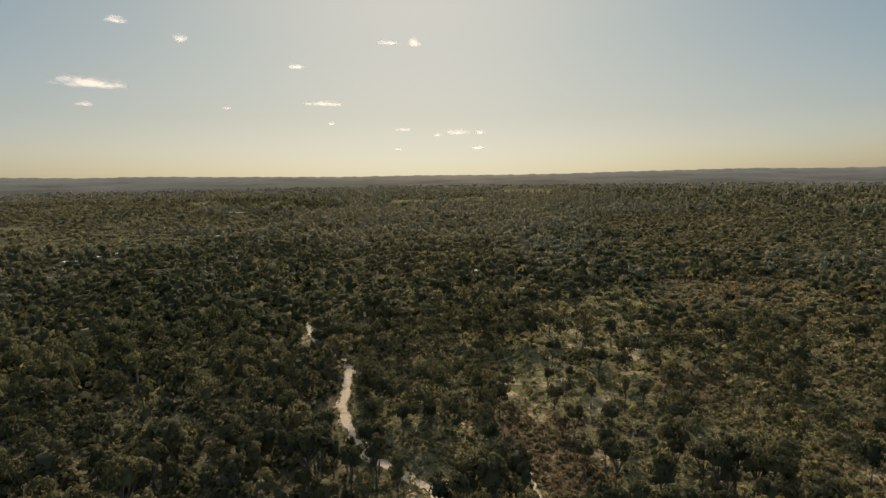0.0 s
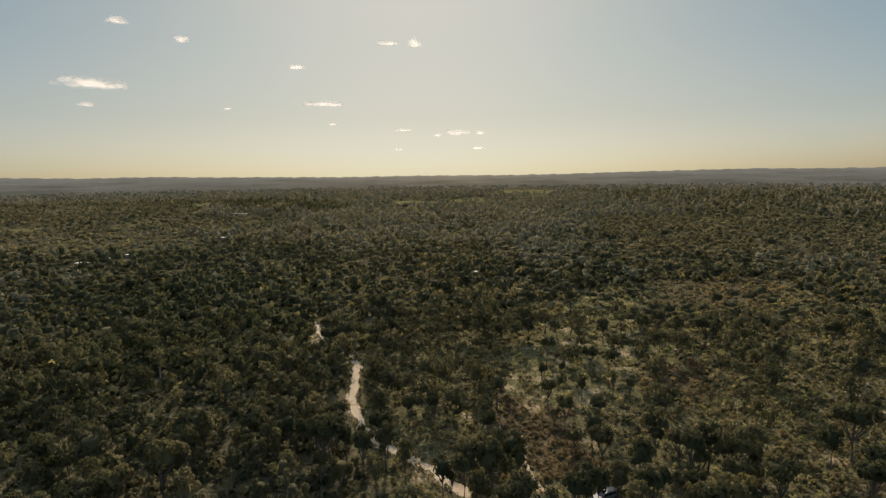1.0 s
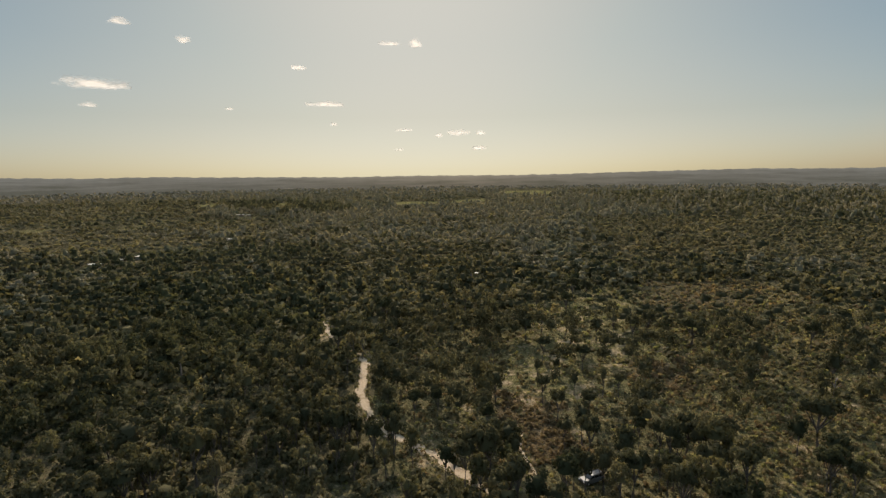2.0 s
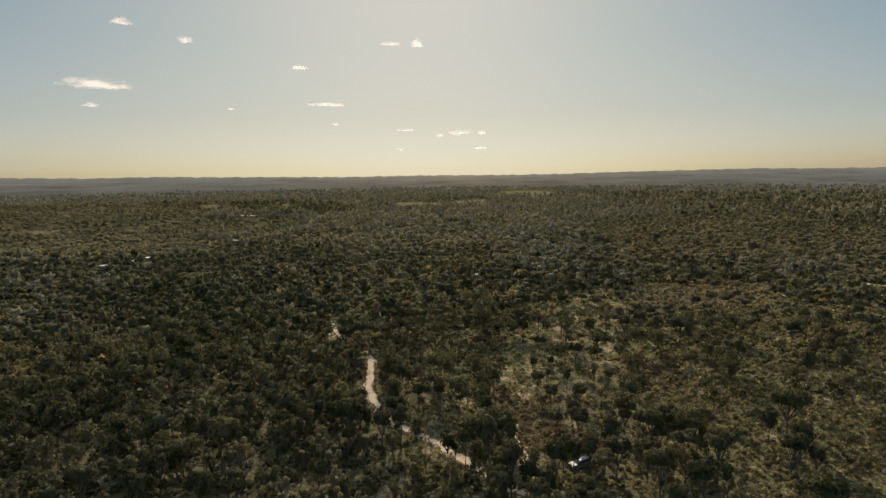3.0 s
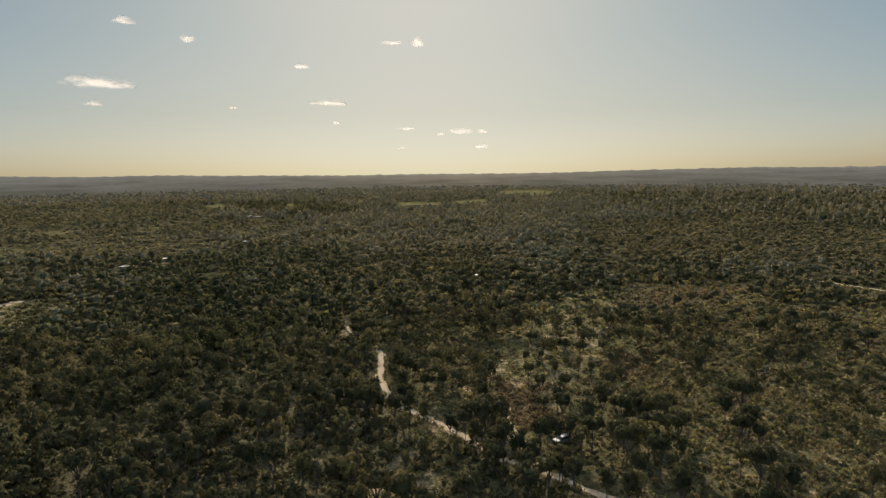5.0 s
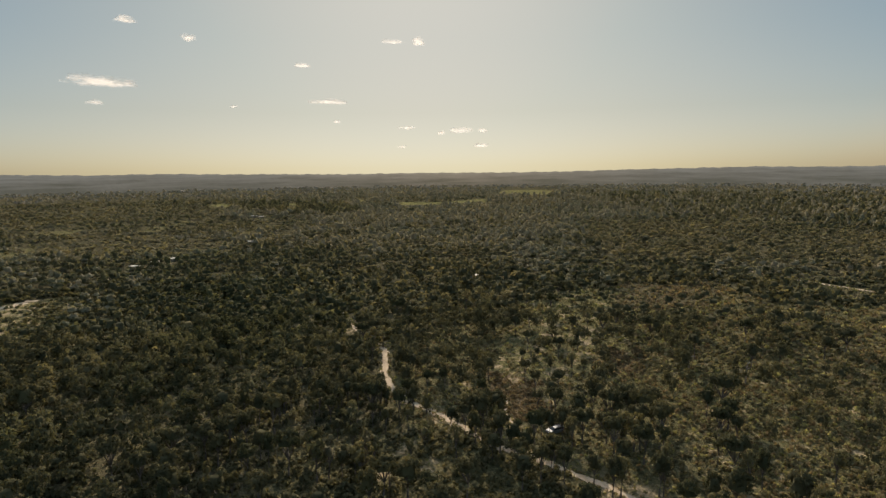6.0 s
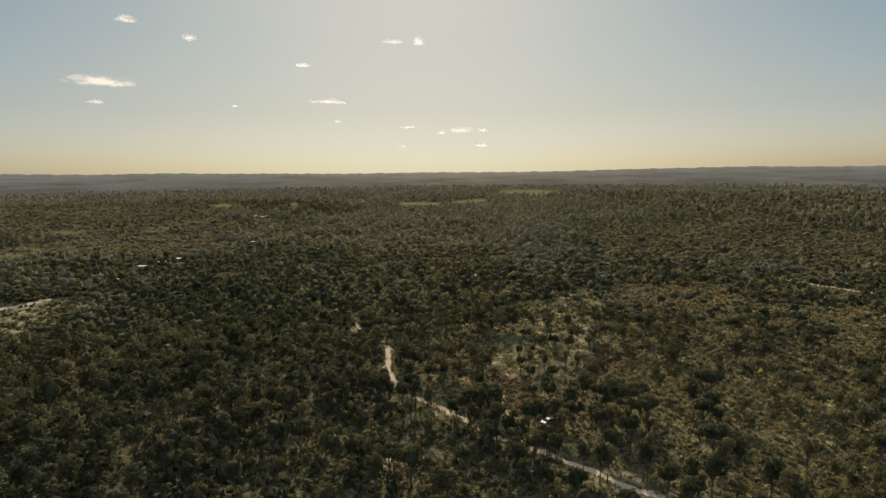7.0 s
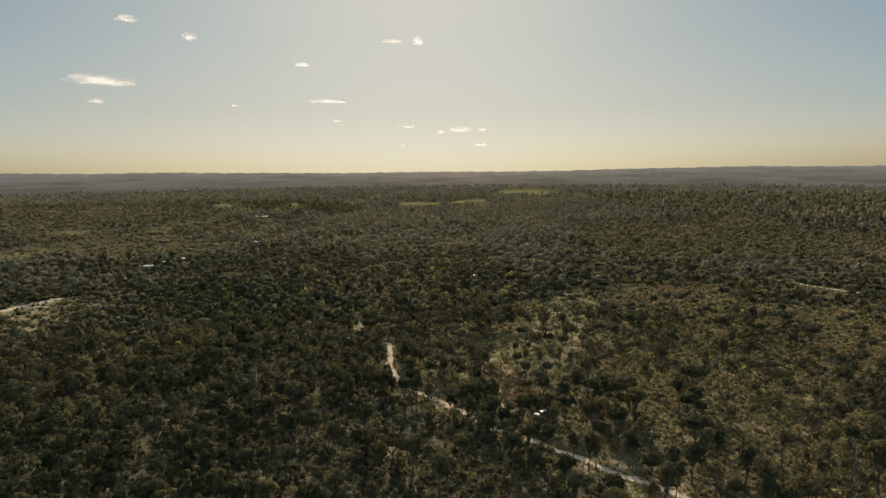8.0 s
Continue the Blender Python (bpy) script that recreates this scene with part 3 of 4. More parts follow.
def crown_shape(r, kind):
    """Lumps of a crown for a plant about 7 m tall and 5 m wide, and its middle height, half width and half height."""
    cs, rs = [], []
    mid, wide, tall = {"round": (4.3, 1.95, 1.9), "flat": (4.9, 2.25, 1.15), "open": (4.2, 2.1, 2.1), "column": (3.6, 1.0, 2.5)}[kind]
    n = {"round": 19, "flat": 20, "open": 15, "column": 13}[kind]
    lop = r.uniform(-0.35, 0.35, 2)
    for i in range(n):
        d = r.normal(size=3)
        d[2] = abs(d[2]) * (1.0 if kind == "flat" else 1.0 if r.random() < 0.75 else -0.7)
        d /= np.linalg.norm(d)
        q = r.uniform(0.55, 1.08) if kind == "open" else r.uniform(0.72, 1.0)
        cs.append((d[0] * wide * q + lop[0] * d[2], d[1] * wide * q + lop[1] * d[2], mid + d[2] * tall * q + r.uniform(-0.15, 0.15)))
        rs.append(r.uniform(0.42, 0.72) * (0.85 if kind == "open" else 1.0))
    return cs, rs, (mid, wide, tall)


def plant_arrays(seed, kind, count, size, core=0.0):
    """Crown and trunk arrays of one plant; core: the size of the close inner foliage."""
    r = np.random.default_rng(seed)
    cs, rs, (mid, wide, tall) = crown_shape(r, kind)
    v, f, n = sprays(r, cs, rs, count, size)
    if core:
        lv, lf, ln = lump(r, (0, 0, mid), wide * core, tall / wide)
        v, f, n = np.concatenate([v, np.array(lv)]), np.concatenate([f, np.array(lf) + len(v)]), np.concatenate([n, ln])
    lean = r.uniform(-0.35, 0.35, 2)
    fork = (lean[0], lean[1], 2.4 if kind != "column" else 1.3)
    tv, tf = tube([(0, 0, -0.15), (lean[0] * 0.3, lean[1] * 0.3, 1.1), fork, (0, 0, mid + 0.4 * tall)], [0.22, 0.17, 0.14, 0.05])
    tv, tf = [np.array(tv)], [np.array(tf)]
    base = len(tv[0])
    for c in list(cs)[: 6 if kind != "column" else 3]:
        elbow = [fork[i] * 0.5 + c[i] * 0.5 + r.uniform(-0.25, 0.25) for i in range(3)]
        lv, lf = tube([fork, elbow, c], [0.10, 0.07, 0.03], 5)
        tv.append(np.array(lv)), tf.append(np.array(lf) + base)
        base += len(lv)
    return (v, f, n), (np.concatenate(tv), np.concatenate(tf))


def bush_arrays(seed, count, size, width=1.0, height=0.8):
    """A low bush: sprays over a few lumps that touch the ground."""
    r = np.random.default_rng(seed)
    cs = [(r.uniform(-0.45, 0.45) * width, r.uniform(-0.45, 0.45) * width, height * r.uniform(0.3, 0.6)) for _ in range(4)]
    rs = [r.uniform(0.35, 0.55) * width for _ in cs]
    v, f, n = sprays(r, cs, rs, count, size, 0.5, height / width)
    lv, lf, ln = lump(r, (0, 0, height * 0.3), width * 0.36, height / width)
    return np.concatenate([v, np.array(lv)]), np.concatenate([f, np.array(lf) + len(v)]), np.concatenate([n, ln])


def tuft_arrays(seed, count, size):
    """A small tussock of heath."""
    r = np.random.default_rng(seed)
    return sprays(r, [(0.15, 0, 0.35), (-0.2, 0.1, 0.3), (0, -0.2, 0.4)], [0.5, 0.45, 0.5], count, size, 0.9, 0.7)


class Heap:
    """Many plants gathered into one mesh."""

    def __init__(self):
        self.v, self.f, self.i, self.t, self.m, self.n = [], [], [], [], [], 0

    def add(self, arrays, slot, x, y, width, height, turn, tone, up=0.0):
        """Sets the same plant down at many places; up turns its leaves towards the sky."""
        v, f, out = arrays
        out = out + np.array([0, 0, up])
        out = out / np.linalg.norm(out, axis=1)[:, None]
        n, k = len(x), len(v)
        if not n:
            return
        c, s = np.cos(turn)[:, None], np.sin(turn)[:, None]
        px = (v[None, :, 0] * c - v[None, :, 1] * s) * width[:, None] + np.asarray(x)[:, None]
        py = (v[None, :, 0] * s + v[None, :, 1] * c) * width[:, None] + np.asarray(y)[:, None]
        pz = v[None, :, 2] * height[:, None] + ground_z(x, y)[:, None]
        self.v.append(np.stack([px, py, pz], 2).reshape(-1, 3).astype(np.float32))
        self.f.append((f[None] + (np.arange(n) * k)[:, None, None] + self.n).reshape(-1, 4))
        self.i.append(np.full(n * len(f), slot))
        self.t.append(np.repeat(tone, k))
        self.m.append(np.stack([out[None, :, 0] * c - out[None, :, 1] * s, out[None, :, 0] * s + out[None, :, 1] * c, np.repeat(out[None, :, 2], n, 0)], 2).reshape(-1, 3).astype(np.float32))
        self.n += n * k

    def build(self, name, mats, label, category):
        me = mesh_from(name, np.concatenate(self.v), np.concatenate(self.f), mats, np.concatenate(self.i), np.concatenate(self.t), smooth=True, normals=np.concatenate(self.m))
        return tagged(new(name, me), label, category, kind="stuff")


SPECIES = {  # crown kinds, leaf, label
    "dark": (("flat", "round", "flat", "round"), "dark", "dark green bushland tree with a dense rounded crown"),
    "olive": (("open", "round"), "olive", "olive green tree with a loose airy crown"),
    "gold": (("open", "round"), "gold", "golden brown flowering tree with a full crown"),
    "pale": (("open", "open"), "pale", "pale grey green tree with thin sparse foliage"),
    "slender": (("column", "column"), "olive", "slender upright young tree with foliage low down"),
    "scrub": (("round", "flat"), "heath", "low yellowish green scrub tree with a rounded crown"),
}
FULL, LIGHT, FAR = {}, {}, {}
for s, (kinds, _, _) in SPECIES.items():
    FULL[s] = [plant_arrays(11 * i + len(s), kinds[i % len(kinds)], 880, 0.135, 0.78 if s == "dark" else 0.5) for i in range(4)]
    LIGHT[s] = [plant_arrays(17 * i + len(s) + 1, kinds[i % len(kinds)], 275, 0.19, 0.5)[0] for i in range(4)]
    FAR[s] = [plant_arrays(23 * i + len(s) + 2, kinds[i % len(kinds)], 18, 0.55, 0.9) for i in range(3)]
BUSH = [bush_arrays(i, 14, 0.21, 1.0, r_) for i, r_ in enumerate((0.7, 0.9, 0.8, 1.1))]
FAR_TUFT = [tuft_arrays(60 + i, 9, 0.4) for i in range(3)]
TUSSOCK = [tuft_arrays(40 + i, 7, 0.3) for i in range(4)]
BUSH_FAR = [bush_arrays(20 + i, 7, 0.36) for i in range(3)]

# Trees that stand out, with the width of the crown
DARK_SOUTH = [(49.6, 99.4, 7.0), (17.5, 95.3, 5.6), (9.1, 94.2, 5.6), (54.0, 68.3, 7.5), (65.1, 65.9, 7.6), (98.0, 80.6, 5.0), (94.0, 64.7, 7.6),
              (20.1, 84.8, 4.7), (12.8, 76.9, 6.0), (32.7, 56.5, 6.1), (23.5, 62.2, 5.5), (0.8, 73.8, 5.9), (-11.7, 73.7, 7.3), (-19.3, 68.1, 6.4),
              (-27.6, 62.8, 5.6), (-49.3, 102.9, 8.0), (-65.2, 109.3, 8.5), (42.4, 75.5, 3.8), (30.0, 99.3, 6.2), (-78.6, 79.1, 6.8),
              (-70.5, 82.4, 6.1), (-120.1, 109.1, 9.3), (5.5, 109.8, 5.3), (30.6, 106.8, 5.6), (-3.0, 105.5, 4.2)]
DARK_MIDDLE = [(35.1, 165.9, 4.8), (20.4, 143.4, 4.8), (29.3, 148.8, 3.1), (20.7, 154.9, 2.9), (26.0, 157.0, 2.1), (40.2, 146.8, 3.2), (8.7, 143.5, 5.4),
               (5.6, 122.4, 3.5), (22.2, 131.9, 4.3), (29.6, 132.8, 4.6), (25.4, 119.8, 4.9), (21.5, 118.6, 3.4), (-17.3, 133.1, 5.8),
               (-11.0, 132.3, 3.8), (-5.6, 133.7, 3.2), (-15.6, 120.4, 4.6), (-19.3, 164.4, 5.0), (-23.5, 170.4, 4.5), (-39.2, 167.2, 4.2),
               (-56.2, 156.0, 5.6), (-43.5, 154.9, 6.1), (-19.5, 122.5, 2.4), (73.0, 117.7, 8.7), (25.6, 114.3, 5.1), (39.6, 114.3, 4.8)]
DARK_NORTH = [(38.0, 245.2, 4.2), (50.4, 262.0, 6.2), (41.9, 229.9, 5.5), (56.3, 261.8, 6.3), (37.2, 204.8, 4.3), (46.2, 197.4, 5.3), (57.2, 193.8, 4.7),
              (64.7, 200.4, 4.9), (22.3, 198.0, 5.2), (44.5, 178.8, 6.9), (25.0, 176.4, 4.7), (6.0, 176.7, 5.0), (9.9, 174.0, 3.6), (-41.0, 191.5, 6.5),
              (-28.5, 214.5, 7.7), (-23.4, 208.0, 6.6), (-19.3, 214.2, 6.8), (129.1, 164.4, 6.7), (139.7, 169.6, 9.6), (132.7, 203.5, 6.4),
              (110.7, 184.7, 5.9), (98.4, 153.8, 5.7), (107.7, 153.8, 4.8), (83.3, 164.5, 5.8), (75.1, 189.5, 10.4)]
TRACKSIDE = [(41.5, 75.5, 5.0), (35.2, 81.5, 4.8), (49.8, 68.6, 4.6), (47.5, 60.5, 4.8), (28.6, 79.2, 4.2), (8, 96.5, 5.2), (12.5, 91.5, 5.0), (3.2, 98.5, 4.8), (0.5, 103.5, 4.4), (20.2, 102, 4.6), (-14.2, 120.6, 4.6), (31.5, 74.6, 4.6), (43.5, 65.6, 4.8), (-33.5, 133, 5.6), (7, 90, 5.5), (13, 85.5, 5.6), (22, 79, 4.6), (-17.5, 112, 5.4), (-33, 165, 5.0), (-35, 186, 6.5), (-39, 183, 6.0), (20.5, 84, 5.0), (15, 89, 4.6), (25.6, 101.8, 5.2), (22.3, 102.2, 4.8), (-14, 116, 5.0)]
OLIVE = [(52.9, 200.8, 6.2), (36.9, 194.2, 7.4), (1.3, 205.8, 5.8), (36.2, 146.8, 4.3), (1.6, 113.0, 3.0), (8.5, 105.0, 3.1), (-1.4, 105.3, 3.0),
         (-47.8, 172.4, 5.7), (-14.5, 106.9, 3.6), (-9.3, 210.0, 6.7), (-40.0, 157.9, 4.6), (-47.8, 152.5, 5.3), (-56.7, 147.9, 4.5), (33.2, 74.7, 5.1),
         (57.7, 63.8, 4.5), (27.1, 96.5, 5.0), (60.9, 77.3, 4.8), (81.2, 80.5, 5.8), (95.0, 83.7, 5.4)]
GOLD = [(8.5, 246.3, 6.9), (25.6, 245.7, 11.5), (29.3, 208.9, 5.9), (-34.6, 179.2, 4.3), (-30.8, 179.1, 4.3), (-7.1, 233.5, 6.5), (14, 240, 6.0), (19, 235.5, 7.0), (31.5, 238, 6.0), (35, 215, 5.0), (2, 241, 6.0), (13, 226, 5.2)]
SLENDER = [(3.7, 153.1, 4.0), (-13.3, 173.3, 4.6)]
LONE_TREES = [(-590, 1098), (-560, 1094), (-544, 1162), (-451, 1001), (-470, 1064), (-385, 696), (-303, 661), (-444, 1164), (-395, 1175), (127, 1184),
              (108, 424), (123, 423), (104, 430), (154, 454), (184, 362), (349, 521), (386, 510), (419, 576), (394, 625), (380, 640), (-120, 941), (-70, 789),
              (-39, 665), (-259, 1326), (-322, 1339), (142, 766), (200, 897)]
KEPT = [(s, *p) for s, group in (("dark", DARK_SOUTH + DARK_MIDDLE + DARK_NORTH + TRACKSIDE), ("olive", OLIVE), ("gold", GOLD), ("slender", SLENDER)) for p in group]


def far_edge(x, y):
    """How far the close woodland reaches before it breaks up into belts."""
    return np.where(np.asarray(x) < 90, 520, 430) + 90 * (smooth_noise(x, y, 60, 85) - 0.5)


def wood_noise(x, y):
    """Where the far woods stand close (high) or thin out (low)."""
    return smooth_noise(x, y * 0.7, 48, 81) * 0.55 + smooth_noise(x, y, 19, 82) * 0.45


def shrub_clumps(x, y):
    """Where the shrubs of the open plain crowd together."""
    return smooth_noise(x, y * 0.55, 21, 71) * 0.7 + smooth_noise(x, y, 8, 72) * 0.3 > 0.5


def before(patches, x, y, reach):
    """Whether the points lie in one of the patches or in the low strip on its near side."""
    hit = np.zeros(np.shape(x), bool)
    for pad in patches:
        for k in np.arange(1.0, reach, 0.025):
            hit |= in_patch(pad, x * k, y * k)
    return hit


def tree_share(x, y):
    """How thickly trees stand, from 0 to 1."""
    d = np.where(smooth_noise(x, y, 34, 5) > 0.3, 0.85, 0.5) * np.where(smooth_noise(x, y, 12, 6) > 0.3, 1.0, 0.4)
    d = np.where(np.hypot(x, y) > far_edge(x, y), np.where(wood_noise(x, y) > 0.42, 0.95, 0.3), d)
    d = np.where((x < -90) & (np.hypot(x, y) < 480), np.maximum(d, 0.9), d)
    d = np.where((y < 104) & (x > -45), d * 0.48, np.where((y < 124) & (x > -22) & (x < 30), d * 0.5, d))
    for z, v in (("open_wood", 0.66), ("heath", 0.44), ("glade", 0.5), ("rust_near", 0.05), ("rust_far", 0.06), ("brown", 0.0), ("verge", 0.02)):
        d = np.where(zone(z, x, y), v * np.where(smooth_noise(x, y, 22, 9) > 0.45, 1.5, 0.5), d)
    d = np.where(zone("plain", x, y), np.where(shrub_clumps(x, y), 0.72, 0.06), d)
    for z, v in (("scrub", 0.8), ("low_heath", 0.03), ("poles", 0.6), ("brown_wood", 0.5), ("belt", 1.0), ("far_belt", 1.0)):
        d = np.where(zone(z, x, y), v, d)
    d = np.where(before(PADDOCKS, x, y, 1.13), 0.0, d)
    d = np.where(before(STREAKS, x, y, 1.06), 0.03, d)
    for cx, cy, cr in CLEARINGS:
        d = np.where(np.hypot(x - cx, (y - cy) * 0.6) < cr, 0.0, d)
    for line, half in LINES:
        d = np.where(to_line(line, x, y) < half + 0.1, 0.0, d)
    d = np.where(beside_track(x, y), 0.0, d)
    return d


def scattered(r0, r1, step, spread=40):
    """Jittered places in a ring sector ahead of the camera's line."""
    out = []
    r = r0
    while r < r1:
        s = step(r)
        n = max(1, int(2 * radians(spread) * r / s))
        a = np.radians(-spread) + rng.random(n) * 2 * radians(spread)
        q = r + rng.uniform(-0.3, 1.3, n) * s
        out.append(np.stack([q * np.sin(a), q * np.cos(a) - 66], 1))
        r += s
    return np.concatenate(out)


def behind(step, wide=112):
    """Jittered places under the camera's line, short of the ring sector."""
    gx, gy = np.meshgrid(np.arange(-wide, wide, step), np.arange(-104, 70, step))
    x = gx.ravel() + rng.uniform(-0.45, 0.45, gx.size) * step
    y = gy.ravel() + rng.uniform(-0.45, 0.45, gx.size) * step
    r, a = np.hypot(x, y + 66), np.abs(np.degrees(np.arctan2(x, y + 66)))
    m = (r < 116) | (a > 40)
    return x[m], y[m]


def tones(x, y):
    """Tone of each plant: patches that share a tone, and a little chance."""
    n = smooth_noise(x, y, 70, 61) * 0.5 + smooth_noise(x, y, 19, 62) * 0.2 + rng.random(len(x)) * 0.3
    n = n - 0.22 * ((x < -40) & (y < 430)) * np.clip((-40 - x) / 60, 0, 1)
    return np.clip(0.5 + (n - 0.5) * 1.5, 0, 1)


def pick_species(x, y, r):
    """Species by patch: dark woodland with olive, golden and slender trees among it."""
    p = smooth_noise(x, y, 60, 12) * 0.5 + r * 0.5 + np.where((y < 104) & (np.abs(x) < 60), 0.12, 0.0)
    south = (y < 106) & (x > -45) & (x < 62)
    p = np.where(south, np.interp(r, [0, 0.38, 0.68, 0.71, 0.76, 1.0], [0, 0.639, 0.83, 0.88, 0.93, 1.0]), p)
    apart = zone("heath", x, y) | zone("open_wood", x, y) | zone("glade", x, y)
    p = np.where(apart, p * 0.72, np.where((x < -30) & (y < 430), p * 1.04, p))
    s = np.where(p < 0.64, 0, np.where(p < 0.84, 1, np.where(p < 0.89, 4, np.where(p < 0.93, 2, 3))))
    s = np.where(zone("scrub", x, y), np.where(r < 0.6, 5, np.where(r < 0.86, 1, 0)), s)
    s = np.where(zone("plain", x, y), np.where(r < 0.5, 1, np.where(r < 0.75, 3, np.where(r < 0.9, 5, 0))), s)
    return np.where(zone("poles", x, y), np.where(r < 0.45, 4, np.where(r < 0.7, 3, 0)), s)


def build_trees():
    names = list(SPECIES)
    first = {}
    for s, (kinds, leaf, label) in SPECIES.items():
        for i, (crown, trunk) in enumerate(FULL[s]):
            first[s, i] = (mesh_from("trunk", *trunk, [BARK], smooth=True), mesh_from("crown", *crown[:2], [LEAF[leaf]], smooth=True, normals=crown[2]))
    made = {}

    def plant(s, x, y, width):
        i = int(rng.integers(4))
        w = width / 5.2
        h = min(1.7, max(0.8, 0.72 + 0.68 * w)) * rng.uniform(0.9, 1.2)
        m = pose(x, y, float(ground_z(x, y)), 0, 0, rng.uniform(0, 360)) @ Matrix.Diagonal((w, w, h, 1))
        if (s, i) in made:
            copy_thing(made[s, i], m @ Matrix.Diagonal((*[1 / k for k in made[s, i].scale], 1)))
            return
        ob = new("tree")
        for n, me in zip(("trunk", "crown"), first[s, i]):
            part = new(n, me)
            part.parent = ob
        ob.matrix_basis = m
        made[s, i] = tagged(ob, SPECIES[s][2], "tree", "bushland trees")

    for s, x, y, w in KEPT:
        plant(s, x, y, w)
    kx, ky = np.array([k[1] for k in KEPT]), np.array([k[2] for k in KEPT])
    pts = scattered(116, 285, lambda r: 4.5 + r * 0.002)
    x, y = pts.T
    keep = rng.random(len(x)) < tree_share(x, y)
    keep &= np.min(np.hypot(x[:, None] - kx, y[:, None] - ky), 1) > 3.6
    x, y = x[keep], y[keep]
    sp = pick_species(x, y, rng.random(len(x)))
    width = rng.uniform(2.9, 7.3, len(x))
    small = zone("heath", x, y)
    width[small] *= 0.88
    near = (np.abs(x) < 70) & (y < 152)
    near_ids = np.flatnonzero(near)[: 298 - len(KEPT)]
    solo = np.zeros(len(x), bool)
    solo[near_ids] = True
    for i in near_ids:
        plant(names[sp[i]], x[i], y[i], width[i])
    heap = Heap()
    slots = {"dark": 0, "olive": 1, "gold": 2, "slender": 3, "pale": 4, "scrub": 5}
    for k, s in enumerate(names):
        for j in range(4):
            m = (sp == k) & ~solo & (np.arange(len(x)) % 4 == j)
            w = width[m] / 5.2
            heap.add(LIGHT[s][j], slots[s], x[m], y[m], w, (0.72 + 0.66 * w) * rng.uniform(0.85, 1.22, m.sum()), rng.uniform(0, 6.28, m.sum()), tones(x[m], y[m]), 0.1)
    x, y = behind(6.2)
    keep = rng.random(len(x)) < tree_share(x, y) * 0.8
    x, y = x[keep], y[keep]
    sp = pick_species(x, y, rng.random(len(x)))
    for k, s in enumerate(names):
        for j in range(4):
            m = (sp == k) & (np.arange(len(x)) % 4 == j)
            w = rng.uniform(0.6, 1.35, m.sum())
            heap.add(LIGHT[s][j], slots[s], x[m], y[m], w, (0.72 + 0.66 * w) * rng.uniform(0.85, 1.22, m.sum()), rng.uniform(0, 6.28, m.sum()), tones(x[m], y[m]), 0.1)
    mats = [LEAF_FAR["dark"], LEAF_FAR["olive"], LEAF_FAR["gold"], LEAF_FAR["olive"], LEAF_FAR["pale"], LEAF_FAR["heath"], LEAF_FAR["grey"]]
    heap.build("woodland", mats, "dense bushland woodland of dark green and olive trees", "woodland")
    far = Heap()
    x, y = scattered(285, 1500, lambda r: 3.9 + r * 0.0056).T
    keep = rng.random(len(x)) < tree_share(x, y)
    x, y = x[keep], y[keep]
    away = np.hypot(x, y)
    sp = pick_species(x, y, rng.random(len(x)))
    # painted haze: dark trees give way to paler olive with distance
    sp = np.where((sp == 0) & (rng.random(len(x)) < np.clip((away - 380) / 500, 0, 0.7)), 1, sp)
    low = zone("plain", x, y) | zone("scrub", x, y)
    # painted haze: more crowns take the grey leaves the farther they stand
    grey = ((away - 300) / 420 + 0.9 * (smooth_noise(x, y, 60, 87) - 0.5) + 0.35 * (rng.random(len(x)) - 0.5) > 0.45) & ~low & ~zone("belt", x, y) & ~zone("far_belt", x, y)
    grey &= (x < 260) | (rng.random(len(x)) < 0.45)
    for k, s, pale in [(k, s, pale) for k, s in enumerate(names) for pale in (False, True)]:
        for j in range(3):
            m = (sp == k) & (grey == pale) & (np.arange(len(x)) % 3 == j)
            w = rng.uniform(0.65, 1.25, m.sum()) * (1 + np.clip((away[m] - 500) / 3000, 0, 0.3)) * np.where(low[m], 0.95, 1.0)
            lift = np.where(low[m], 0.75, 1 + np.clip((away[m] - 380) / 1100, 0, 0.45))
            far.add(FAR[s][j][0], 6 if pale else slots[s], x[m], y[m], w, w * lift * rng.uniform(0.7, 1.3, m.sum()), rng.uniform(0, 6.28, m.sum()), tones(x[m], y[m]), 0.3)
    x, y = np.array(LONE_TREES, float).T
    for j in range(3):
        m = np.arange(len(x)) % 3 == j
        w = rng.uniform(1.2, 2.0, m.sum())
        far.add(FAR["dark"][j][0], 0, x[m], y[m], w, w * rng.uniform(0.95, 1.3, m.sum()), rng.uniform(0, 6.28, m.sum()), rng.uniform(0.2, 0.6, m.sum()), 0.3)
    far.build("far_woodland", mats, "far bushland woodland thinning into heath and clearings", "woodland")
    rim = Heap()
    x, y = scattered(1500, 2100, lambda r: 8.0 + r * 0.0075).T
    keep = rng.random(len(x)) < np.where(wood_noise(x * 0.5, y) > 0.4, 0.95, 0.25)
    keep &= ~before(PADDOCKS, x, y, 1.13)
    x, y = x[keep], y[keep]
    for j in range(6):
        m = np.arange(len(x)) % 6 == j
        w = rng.uniform(1.3, 2.6, m.sum())
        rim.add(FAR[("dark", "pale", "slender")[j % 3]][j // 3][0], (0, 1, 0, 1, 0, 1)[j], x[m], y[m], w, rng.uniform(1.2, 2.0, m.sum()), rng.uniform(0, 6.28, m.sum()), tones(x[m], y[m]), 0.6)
    rim.build("distant_woods", [LEAF_FAR["slate"], LEAF_FAR["grey"], LEAF_FAR["olive"]], "distant woods, grey green with painted haze, reaching the low ridges", "woods")


